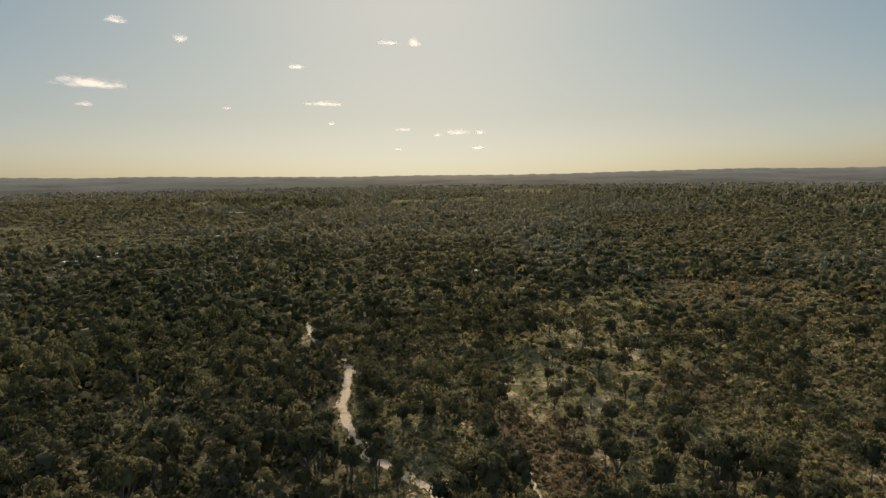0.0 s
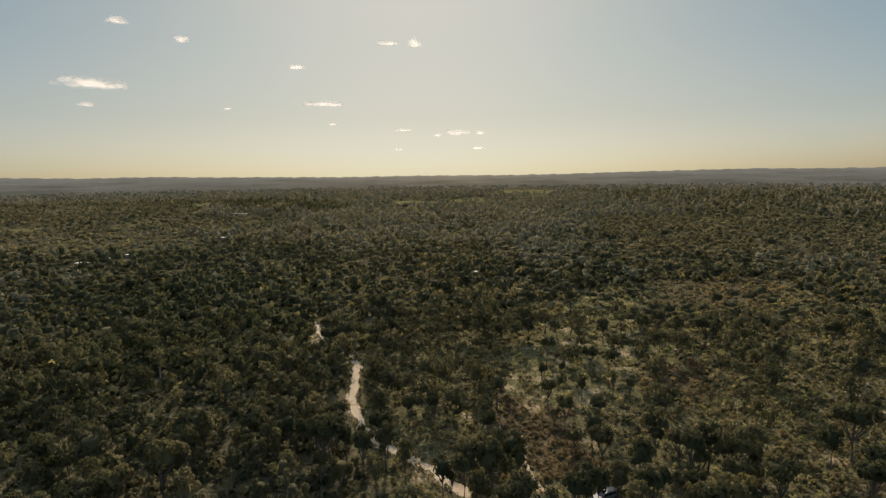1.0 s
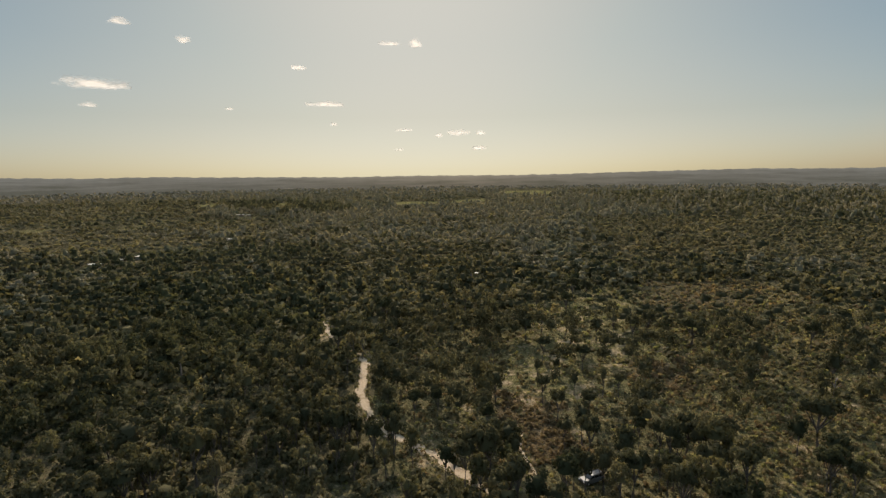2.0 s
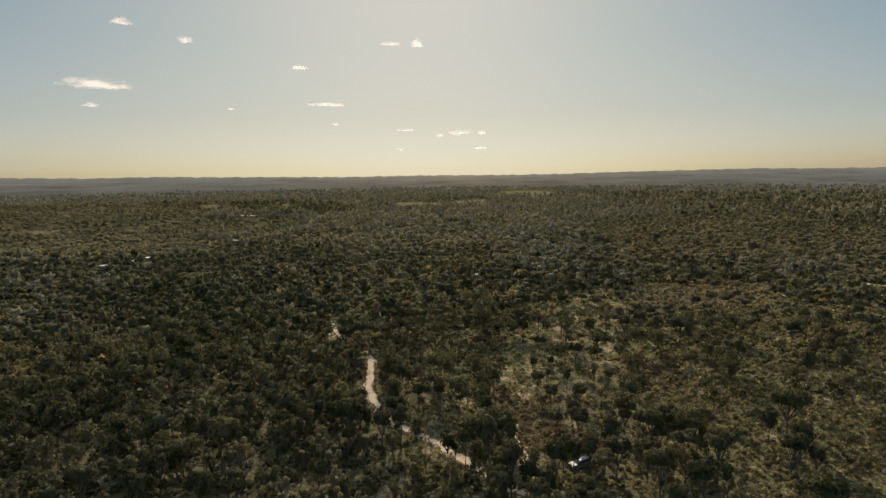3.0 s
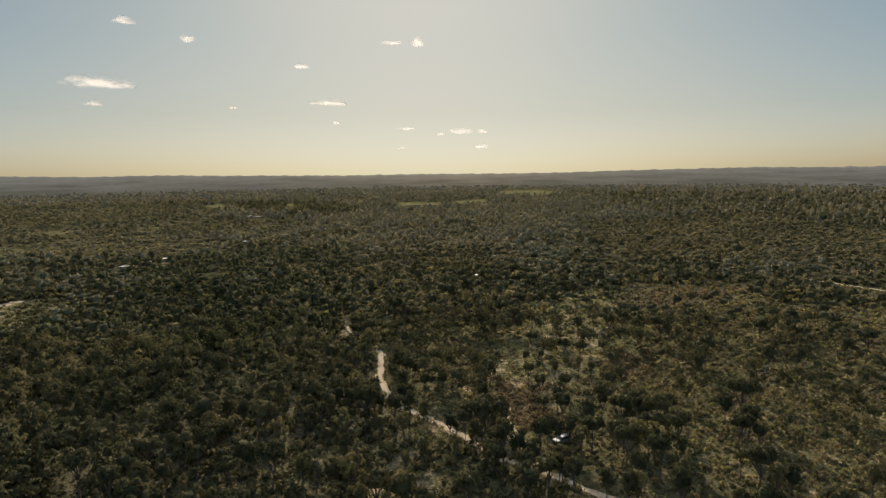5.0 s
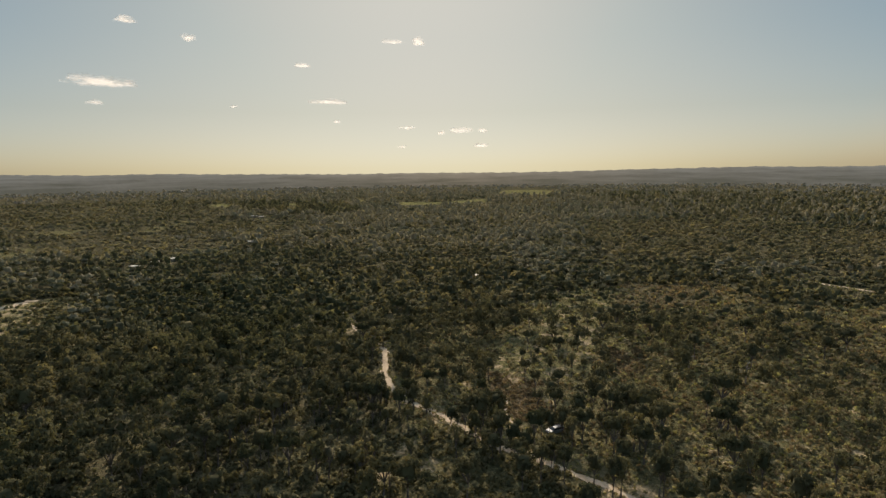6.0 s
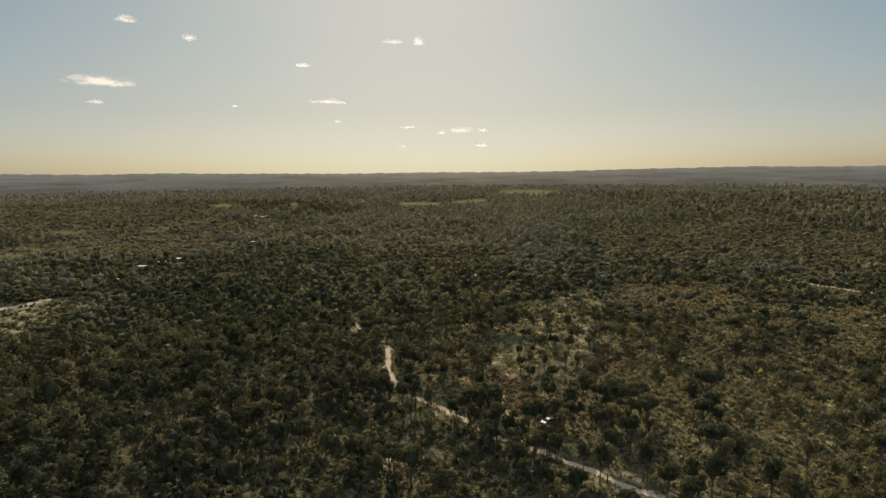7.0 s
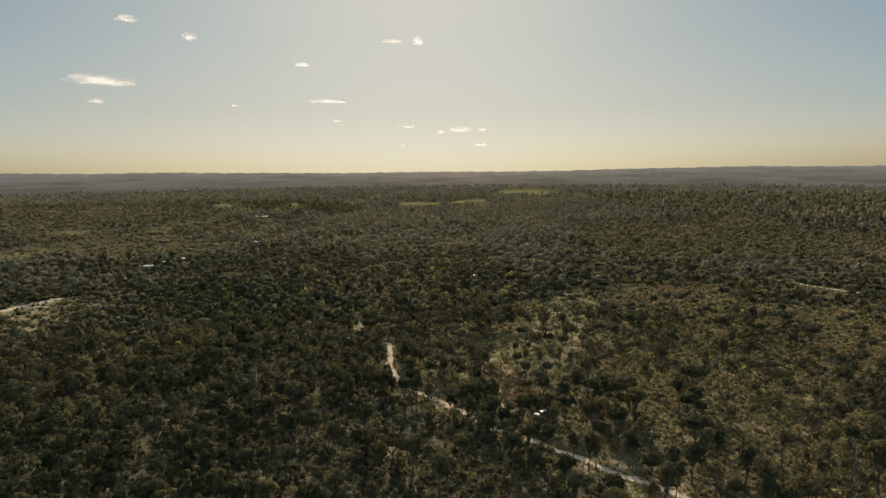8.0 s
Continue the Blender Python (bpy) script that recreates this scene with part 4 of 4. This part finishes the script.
def build_dead_tree(x, y, tall, seed):
    """A bleached dead tree: a bare forked trunk with broken limbs."""
    r = np.random.default_rng(seed)
    tree = new("dead_tree")
    top = (r.uniform(-0.6, 0.6), r.uniform(-0.6, 0.6), tall)
    tv, tf = tube([(0, 0, -0.2), (0.1, 0.05, tall * 0.35), (top[0] * 0.6, top[1] * 0.6, tall * 0.7), top], [0.3, 0.24, 0.16, 0.06], 7)
    trunk = new("trunk", mesh_from("trunk", tv, tf, [DEADWOOD], smooth=True))
    trunk.parent = tree
    for i in range(7):
        h = tall * r.uniform(0.4, 0.9)
        a, q = r.uniform(0, 6.28), r.uniform(0.9, 2.2)
        root = (top[0] * h / tall * 0.8, top[1] * h / tall * 0.8, h)
        tip = (root[0] + q * math.cos(a), root[1] + q * math.sin(a), h + r.uniform(0.4, 1.4))
        mid = [(root[k] + tip[k]) / 2 + r.uniform(-0.2, 0.2) for k in range(3)]
        lv, lf = tube([root, mid, tip], [0.11, 0.07, 0.02], 5)
        limb = new("limb", mesh_from("limb", lv, lf, [DEADWOOD], smooth=True))
        limb.parent = tree
    tree.matrix_basis = pose(x, y, float(ground_z(x, y)), 0, 0, r.uniform(0, 360))
    tagged(tree, "bleached dead tree with bare broken limbs among live trees", "dead tree", "dead trees")


def build_bushes():
    heap = Heap()
    keys = ["dark", "olive", "heath", "rust", "grass", "gold"]
    pts = scattered(116, 430, lambda r: 0.52 + r * 0.0051)
    x, y = pts.T
    heath = zone("heath", x, y)
    glade = zone("glade", x, y)
    rust = zone("rust_near", x, y) | zone("rust_far", x, y)
    brown = zone("brown", x, y)
    scrub = zone("scrub", x, y)
    gap = np.zeros(len(x), bool)
    share = np.where(smooth_noise(x, y, 6, 31) > 0.3, 0.85, 0.45)
    share = np.where(heath | scrub, np.where(smooth_noise(x, y, 5, 33) > 0.28, 0.98, 0.5), share)
    share = np.where(zone("open_wood", x, y), share * 0.6, share)
    share = np.where(glade, 0.36, share)
    share = np.where(rust | brown, 0.95, share)
    for cx, cy, cr in CLEARINGS:
        in_gap = np.hypot(x - cx, (y - cy) * 0.6) < cr * 0.8
        gap |= in_gap
        share = np.where(in_gap, 0.5, share)
    lane = beside_track(x, y)
    share = np.where(lane, share * 0.9, share)
    share = np.where(to_line(ROAD_WEST[:5], x - 3, y + 4) < 9, share * 0.12, share)
    for line, half in LINES:
        share = np.where(to_line(line, x, y) < half + 0.1, 0.0, share)
    keep = rng.random(len(x)) < share
    x, y, heath, glade, rust, brown, scrub, gap = (a[keep] for a in (x, y, heath, glade, rust, brown, scrub, gap | lane))
    r = rng.random(len(x))
    kind = np.where(r < 0.52, 0, np.where(r < 0.90, 1, np.where(r < 0.995, 2, 5)))
    kind = np.where(heath | scrub, np.where(r < 0.15, 0, np.where(r < 0.33, 1, np.where(r < 0.76, 2, np.where(r < 0.90, 3, 4)))), kind)
    kind = np.where(glade, np.where(r < 0.3, 1, np.where(r < 0.6, 4, 2)), kind)
    kind = np.where(rust, np.where(r < 0.8, 3, 1), kind)
    kind = np.where(brown, np.where(r < 0.55, 3, np.where(r < 0.8, 2, 1)), kind)
    kind = np.where(gap & (r < 0.7), 4, kind)
    wooded = ~(heath | glade | rust | brown | scrub | gap | zone("open_wood", x, y) | zone("verge", x, y))
    width = rng.uniform(0.45, 1.3, len(x)) * np.where(wooded, rng.uniform(1.0, 1.9, len(x)), 1.0) * np.where(gap, 0.6, 1.0) * np.where(rust, 1.1, np.where(heath | brown, 0.9, 0.95)) * (0.7 + np.hypot(x, y + 66) / 500)
    tall = width * rng.uniform(0.7, 1.2, len(x)) * np.where(heath, 0.95, np.where(scrub | brown | rust | glade | zone("open_wood", x, y), 0.75, 1.05))
    near = np.hypot(x, y + 66) < 230
    for k in range(6):
        for j in range(4):
            m = (kind == k) & near & (np.arange(len(x)) % 4 == j)
            heap.add(BUSH[j], k, x[m], y[m], width[m], tall[m], rng.uniform(0, 6.28, m.sum()), tones(x[m], y[m]), 0.2)
        for j in range(3):
            m = (kind == k) & ~near & (np.arange(len(x)) % 3 == j)
            heap.add(BUSH_FAR[j], k, x[m], y[m], width[m] * 1.15, tall[m] * 1.1, rng.uniform(0, 6.28, m.sum()), tones(x[m], y[m]), 0.5)
    x, y = scattered(118, 330, lambda r: 0.40 + r * 0.0040).T
    beds = {z: zone(z, x, y) for z in ("heath", "open_wood", "glade", "rust_near", "rust_far", "brown")}
    bed = np.zeros(len(x), bool)
    for z in beds:
        bed |= beds[z]
    for line, half in LINES:
        bed &= to_line(line, x, y) > half + 0.3
    for cx, cy, cr in CLEARINGS:
        bed &= (np.hypot(x - cx, (y - cy) * 0.6) > cr * 0.55) | (rng.random(len(x)) < 0.25)
    russet_bed = beds["rust_near"] | beds["rust_far"] | beds["brown"]
    bed &= rng.random(len(x)) < np.where(russet_bed, 0.9, np.where(beds["glade"], 0.22, np.where(beds["open_wood"], 0.42, 0.78)))
    x, y, russet = x[bed], y[bed], russet_bed[bed]
    r = rng.random(len(x)) * 0.7 + smooth_noise(x, y, 11, 35) * 0.3
    kind = np.where(russet, np.where(r < 0.75, 3, 2), np.where(r < 0.22, 1, np.where(r < 0.5, 2, np.where(r < 0.74, 3, 4))))
    size = rng.uniform(0.42, 0.95, len(x)) * (0.75 + np.hypot(x, y + 66) / 600)
    for k in (1, 2, 3, 4):
        for j in range(4):
            m = (kind == k) & (np.arange(len(x)) % 4 == j)
            heap.add(TUSSOCK[j], k, x[m], y[m], size[m], size[m] * rng.uniform(0.8, 1.4, m.sum()), rng.uniform(0, 6.28, m.sum()), tones(x[m], y[m]), 0.1)
    verge = []
    for line, wide in ((TRACK, 1.25), (FOOTPATH, 0.45), (ROAD_EAST, 1.3)):
        for (x0, y0), (x1, y1) in zip(line, line[1:]):
            way = math.hypot(x1 - x0, y1 - y0)
            for _ in range(int(way * 4.5)):
                u, v = rng.random(), rng.choice((-1, 1)) * rng.uniform(0.8, 1.6) * wide
                verge.append((x0 + (x1 - x0) * u + v * (y1 - y0) / way, y0 + (y1 - y0) * u - v * (x1 - x0) / way))
    x, y = np.array(verge).T
    size = rng.uniform(0.25, 0.6, len(x))
    for j, k in enumerate((1, 2, 4, 3)):
        m = np.arange(len(x)) % 4 == j
        heap.add(TUSSOCK[j], k, x[m], y[m], size[m], size[m] * rng.uniform(0.7, 1.3, m.sum()), rng.uniform(0, 6.28, m.sum()), tones(x[m], y[m]), 0.1)
    x, y = behind(4.5)
    keep = rng.random(len(x)) < 0.7
    x, y = x[keep], y[keep]
    r = rng.random(len(x))
    kind = np.where(r < 0.35, 0, np.where(r < 0.72, 1, np.where(r < 0.92, 2, 4)))
    width = rng.uniform(0.6, 1.6, len(x))
    for k in (0, 1, 2, 4):
        for j in range(3):
            m = (kind == k) & (np.arange(len(x)) % 3 == j)
            heap.add(BUSH_FAR[j], k, x[m], y[m], width[m], width[m] * rng.uniform(0.6, 1.1, m.sum()), rng.uniform(0, 6.28, m.sum()), tones(x[m], y[m]), 0.2)
    heap.build("heath_bushes", [LEAF_FAR[k] for k in keys], "low olive and rusty brown heath bushes over sandy soil", "heath")
    far = Heap()
    pts = scattered(420, 1500, lambda r: 2.2 + r * 0.0072)
    x, y = pts.T
    low = zone("low_heath", x, y)
    open_ = zone("scrub", x, y) | low | zone("plain", x, y)
    belt = wood_noise(x, y) > 0.42
    share = np.where(open_ | ~belt, np.where(smooth_noise(x, y, 30, 41) > 0.4, 0.8, 0.4), 0.95)
    share = np.where(low, 1.0, share)
    share = np.where(zone("scrub", x, y), 0.8, share)
    share = np.where(zone("plain", x, y), np.where(shrub_clumps(x, y), 0.95, 0.45), share)
    share = np.where(before(PADDOCKS, x, y, 1.06), 0.0, share)
    share = np.where(before(STREAKS, x, y, 1.03), 0.35, share)
    keep = rng.random(len(x)) < share
    x, y = x[keep], y[keep]
    r = rng.random(len(x))
    r = np.where(zone("plain", x, y) & shrub_clumps(x, y), r * 0.6, r)
    kind = np.where(open_[keep], np.where(r < 0.2, 0, np.where(r < 0.62, 1, 2)), np.where(belt[keep], np.where(r < 0.5, 0, 1), np.where(r < 0.12, 0, np.where(r < 0.5, 1, 2))))
    size = rng.uniform(1.8, 4.4, len(x)) * (0.8 + np.hypot(x, y) / 1400)
    for k in range(3):
        for j in range(3):
            m = (kind == k) & (np.arange(len(x)) % 3 == j)
            far.add(FAR_TUFT[j], k, x[m], y[m], size[m], size[m] * rng.uniform(0.4, 0.65, m.sum()), rng.uniform(0, 6.28, m.sum()), tones(x[m], y[m]), 0.9)
    far.build("far_heath", [LEAF_FAR[k] for k in ("olive", "pale", "heath")], "far olive heath of rounded bushes", "heath")


# ---- things ----
def part(name, bm, mat, parent, label="", smooth=False):
    me = bpy.data.meshes.new(name)
    bm.to_mesh(me)
    bm.free()
    me.materials.append(mat)
    if smooth:
        for p in me.polygons:
            p.use_smooth = True
    ob = new(name, me)
    ob.parent = parent
    if label:
        ob["label"] = label
    return ob


def prism(profile, y0, y1, bevel=0.0):
    """A solid from an outline in x, z, drawn out along y."""
    bm = bmesh.new()
    a = [bm.verts.new((x, y0, z)) for x, z in profile]
    b = [bm.verts.new((x, y1, z)) for x, z in profile]
    bm.faces.new(a)
    bm.faces.new(b[::-1])
    for i in range(len(a)):
        j = (i + 1) % len(a)
        bm.faces.new((a[j], a[i], b[i], b[j]))
    bmesh.ops.recalc_face_normals(bm, faces=bm.faces)
    if bevel:
        bmesh.ops.bevel(bm, geom=list(bm.edges), offset=bevel, segments=2, affect="EDGES", profile=0.6)
    return bm


def box(x0, x1, y0, y1, z0, z1, bevel=0.0):
    return prism([(x0, z0), (x1, z0), (x1, z1), (x0, z1)], y0, y1, bevel)


def disc(x, y, z, r, depth, sides=20, bevel=0.0):
    """A wheel-like solid with its axle along y."""
    return prism([(x + r * math.cos(2 * math.pi * i / sides), z + r * math.sin(2 * math.pi * i / sides)) for i in range(sides)], y - depth / 2, y + depth / 2, bevel)


def build_car(m):
    car = new("car")
    part("body", prism([(-2.25, 0.45), (-1.85, 0.32), (1.9, 0.32), (2.3, 0.45), (2.32, 0.85), (2.15, 1.02), (1.1, 1.1), (-2.2, 1.12), (-2.32, 0.9)], -0.92, 0.92, 0.05), PAINT, car)
    part("cabin", prism([(1.15, 1.09), (0.45, 1.72), (0.2, 1.78), (-1.9, 1.78), (-2.1, 1.70), (-2.22, 1.1)], -0.78, 0.78, 0.05), PAINT, car)
    part("windscreen", prism([(1.13, 1.15), (0.52, 1.68), (0.56, 1.71), (1.18, 1.17)], -0.68, 0.68), DARK_GLASS, car)
    part("rear_window", prism([(-2.24, 1.2), (-2.13, 1.65), (-2.16, 1.66), (-2.27, 1.2)], -0.62, 0.62), DARK_GLASS, car)
    for s in (-1, 1):
        for x0, x1, cut in ((0.05, 0.92, 0.5), (-0.95, -0.05, 0.0), (-1.95, -1.05, 0.0)):
            part("side_window", prism([(x0, 1.18), (x1, 1.18), (x1 - cut, 1.66), (x0, 1.66)], s * 0.775, s * 0.80), DARK_GLASS, car)
        part("mirror", box(0.85, 1.0, s * 0.9, s * 1.1, 1.12, 1.3, 0.02), TRIM, car)
        part("headlight", box(2.2, 2.335, s * 0.5, s * 0.85, 0.74, 0.92, 0.02), LAMP_CLEAR, car, "clear headlight")
        part("tail_light", box(-2.345, -2.25, s * 0.68, s * 0.88, 0.8, 1.05, 0.02), LAMP_RED, car, "red tail light")
        part("roof_rail", box(-1.8, 0.1, s * 0.66, s * 0.70, 1.80, 1.85, 0.01), TRIM, car)
        for x in (-1.4, 1.45):
            tyre = part("tyre", disc(x, s * 0.84, 0.36, 0.36, 0.24, 24, 0.03), RUBBER, car)
            part("rim", disc(x, s * 0.955, 0.36, 0.23, 0.03, 16, 0.01), ALLOY, tyre)
    part("bumper", box(2.2, 2.38, -0.88, 0.88, 0.42, 0.62, 0.04), TRIM, car)
    car.matrix_basis = m
    tagged(car, "silver four wheel drive car parked among trees beside the sandy track", "car")


def build_shed(x, y, w, d, h, turn, label):
    shed = new("shed")
    part("wall", box(-w / 2, w / 2, -d / 2, d / 2, 0, h, 0.02), CREAM_WALL, shed)
    part("roof", prism([(-w / 2 - 0.3, h - 0.02), (w / 2 + 0.3, h - 0.02), (w / 2 + 0.3, h + 0.04), (0, h + w * 0.05), (-w / 2 - 0.3, h + 0.04)], -d / 2 - 0.3, d / 2 + 0.3), WHITE_SHEET, shed, "pale sheet metal roof")
    part("door", box(-0.5, 0.5, -d / 2 - 0.05, -d / 2, 0.02, 2.0), GREY_DOOR, shed)
    shed.matrix_basis = pose(x, y, float(ground_z(x, y)), 0, 0, turn)
    tagged(shed, label, "shed", "far sheds")


def build_cloud(x, y, z, half_width, half_height):
    bm = bmesh.new()
    bmesh.ops.create_icosphere(bm, subdivisions=3, radius=1.0)
    for v in bm.verts:
        v.co *= 0.88 + 0.24 * noise.noise(v.co * 2.2 + Vector((x, y, z)) * 0.01)
    bmesh.ops.delete(bm, geom=[v for v in bm.verts if v.co.y > 0.12], context="VERTS")
    me = bpy.data.meshes.new("cloud")
    bm.to_mesh(me)
    bm.free()
    for p in me.polygons:
        p.use_smooth = True
    me.materials.append(CLOUD)
    ob = new("cloud", me)
    ob.matrix_basis = pose(x, y, z, 0, 0, -math.degrees(math.atan2(x, y))) @ Matrix.Diagonal((half_width, half_width * 0.13, half_height, 1))
    tagged(ob, "small thin white fair weather cloud over the horizon", "cloud", "small clouds")


build_ground()
build_backdrop()
build_track("track", TRACK, 1.1, "winding pale sandy vehicle track through the bush")
build_track("footpath", FOOTPATH, 0.5, "narrow sandy footpath through rusty heath")
build_track("west_road", ROAD_WEST[:5], 2.6, "pale sandy road between trees")
build_track("west_track", ROAD_WEST[6:8], 0.9, "narrow sandy track leading on between trees")
build_track("east_track", ROAD_EAST, 1.2, "pale sandy track along the heath")
build_car(pose(24.3, 105.6, float(ground_z(24.3, 105.6)), 0, 0, 205))
for s_ in ((-200.8, 507.7, 4.0, 5.0, 2.3, 80), (5.8, 325, 1.6, 1.5, 1.9, 20), (9.2, 326, 1.4, 1.4, 1.8, 60), (-303, 808, 6, 11, 3.0, 70), (-290, 800, 5, 8, 2.8, 100),
           (506, 704, 6, 8, 3.0, 60), (-890, 1830, 9, 22, 5, 85), (-850, 1845, 8, 16, 5, 95), (-233, 366, 5, 7, 2.6, 80), (-230, 387, 4, 5, 2.4, 75), (-225, 404, 3.5, 4, 2.3, 60)):
    build_shed(*s_, "small shed with a pale roof standing among distant trees")
for c_ in ((-2205, 3912, 997, 90, 32), (-1874, 4100, 918, 85, 32), (-2384, 3888, 598, 290, 55), (-2435, 3874, 471, 70, 26), (-1165, 4383, 771, 75, 24),
           (-492, 4475, 944, 130, 26), (-314, 4492, 940, 70, 42), (-1008, 4459, 512, 190, 26), (-1649, 4268, 474, 45, 14), (-947, 4486, 368, 40, 13),
           (0, 4591, 293, 130, 30), (165, 4588, 295, 50, 24), (-423, 4569, 324, 90, 16), (-152, 4589, 279, 45, 20), (164, 4594, 180, 95, 16), (-457, 4574, 176, 60, 13)):
    build_cloud(c_[0], c_[1] + 23, c_[2] + 53, c_[3] * 0.9, c_[4] * 1.45)
build_trees()
for d_ in ((-81.6, 164.6, 8.5, 1), (91, 68.6, 8.0, 2), (78, 155.6, 7.0, 3), (89.8, 140, 7.5, 4)):
    build_dead_tree(*d_)
build_bushes()
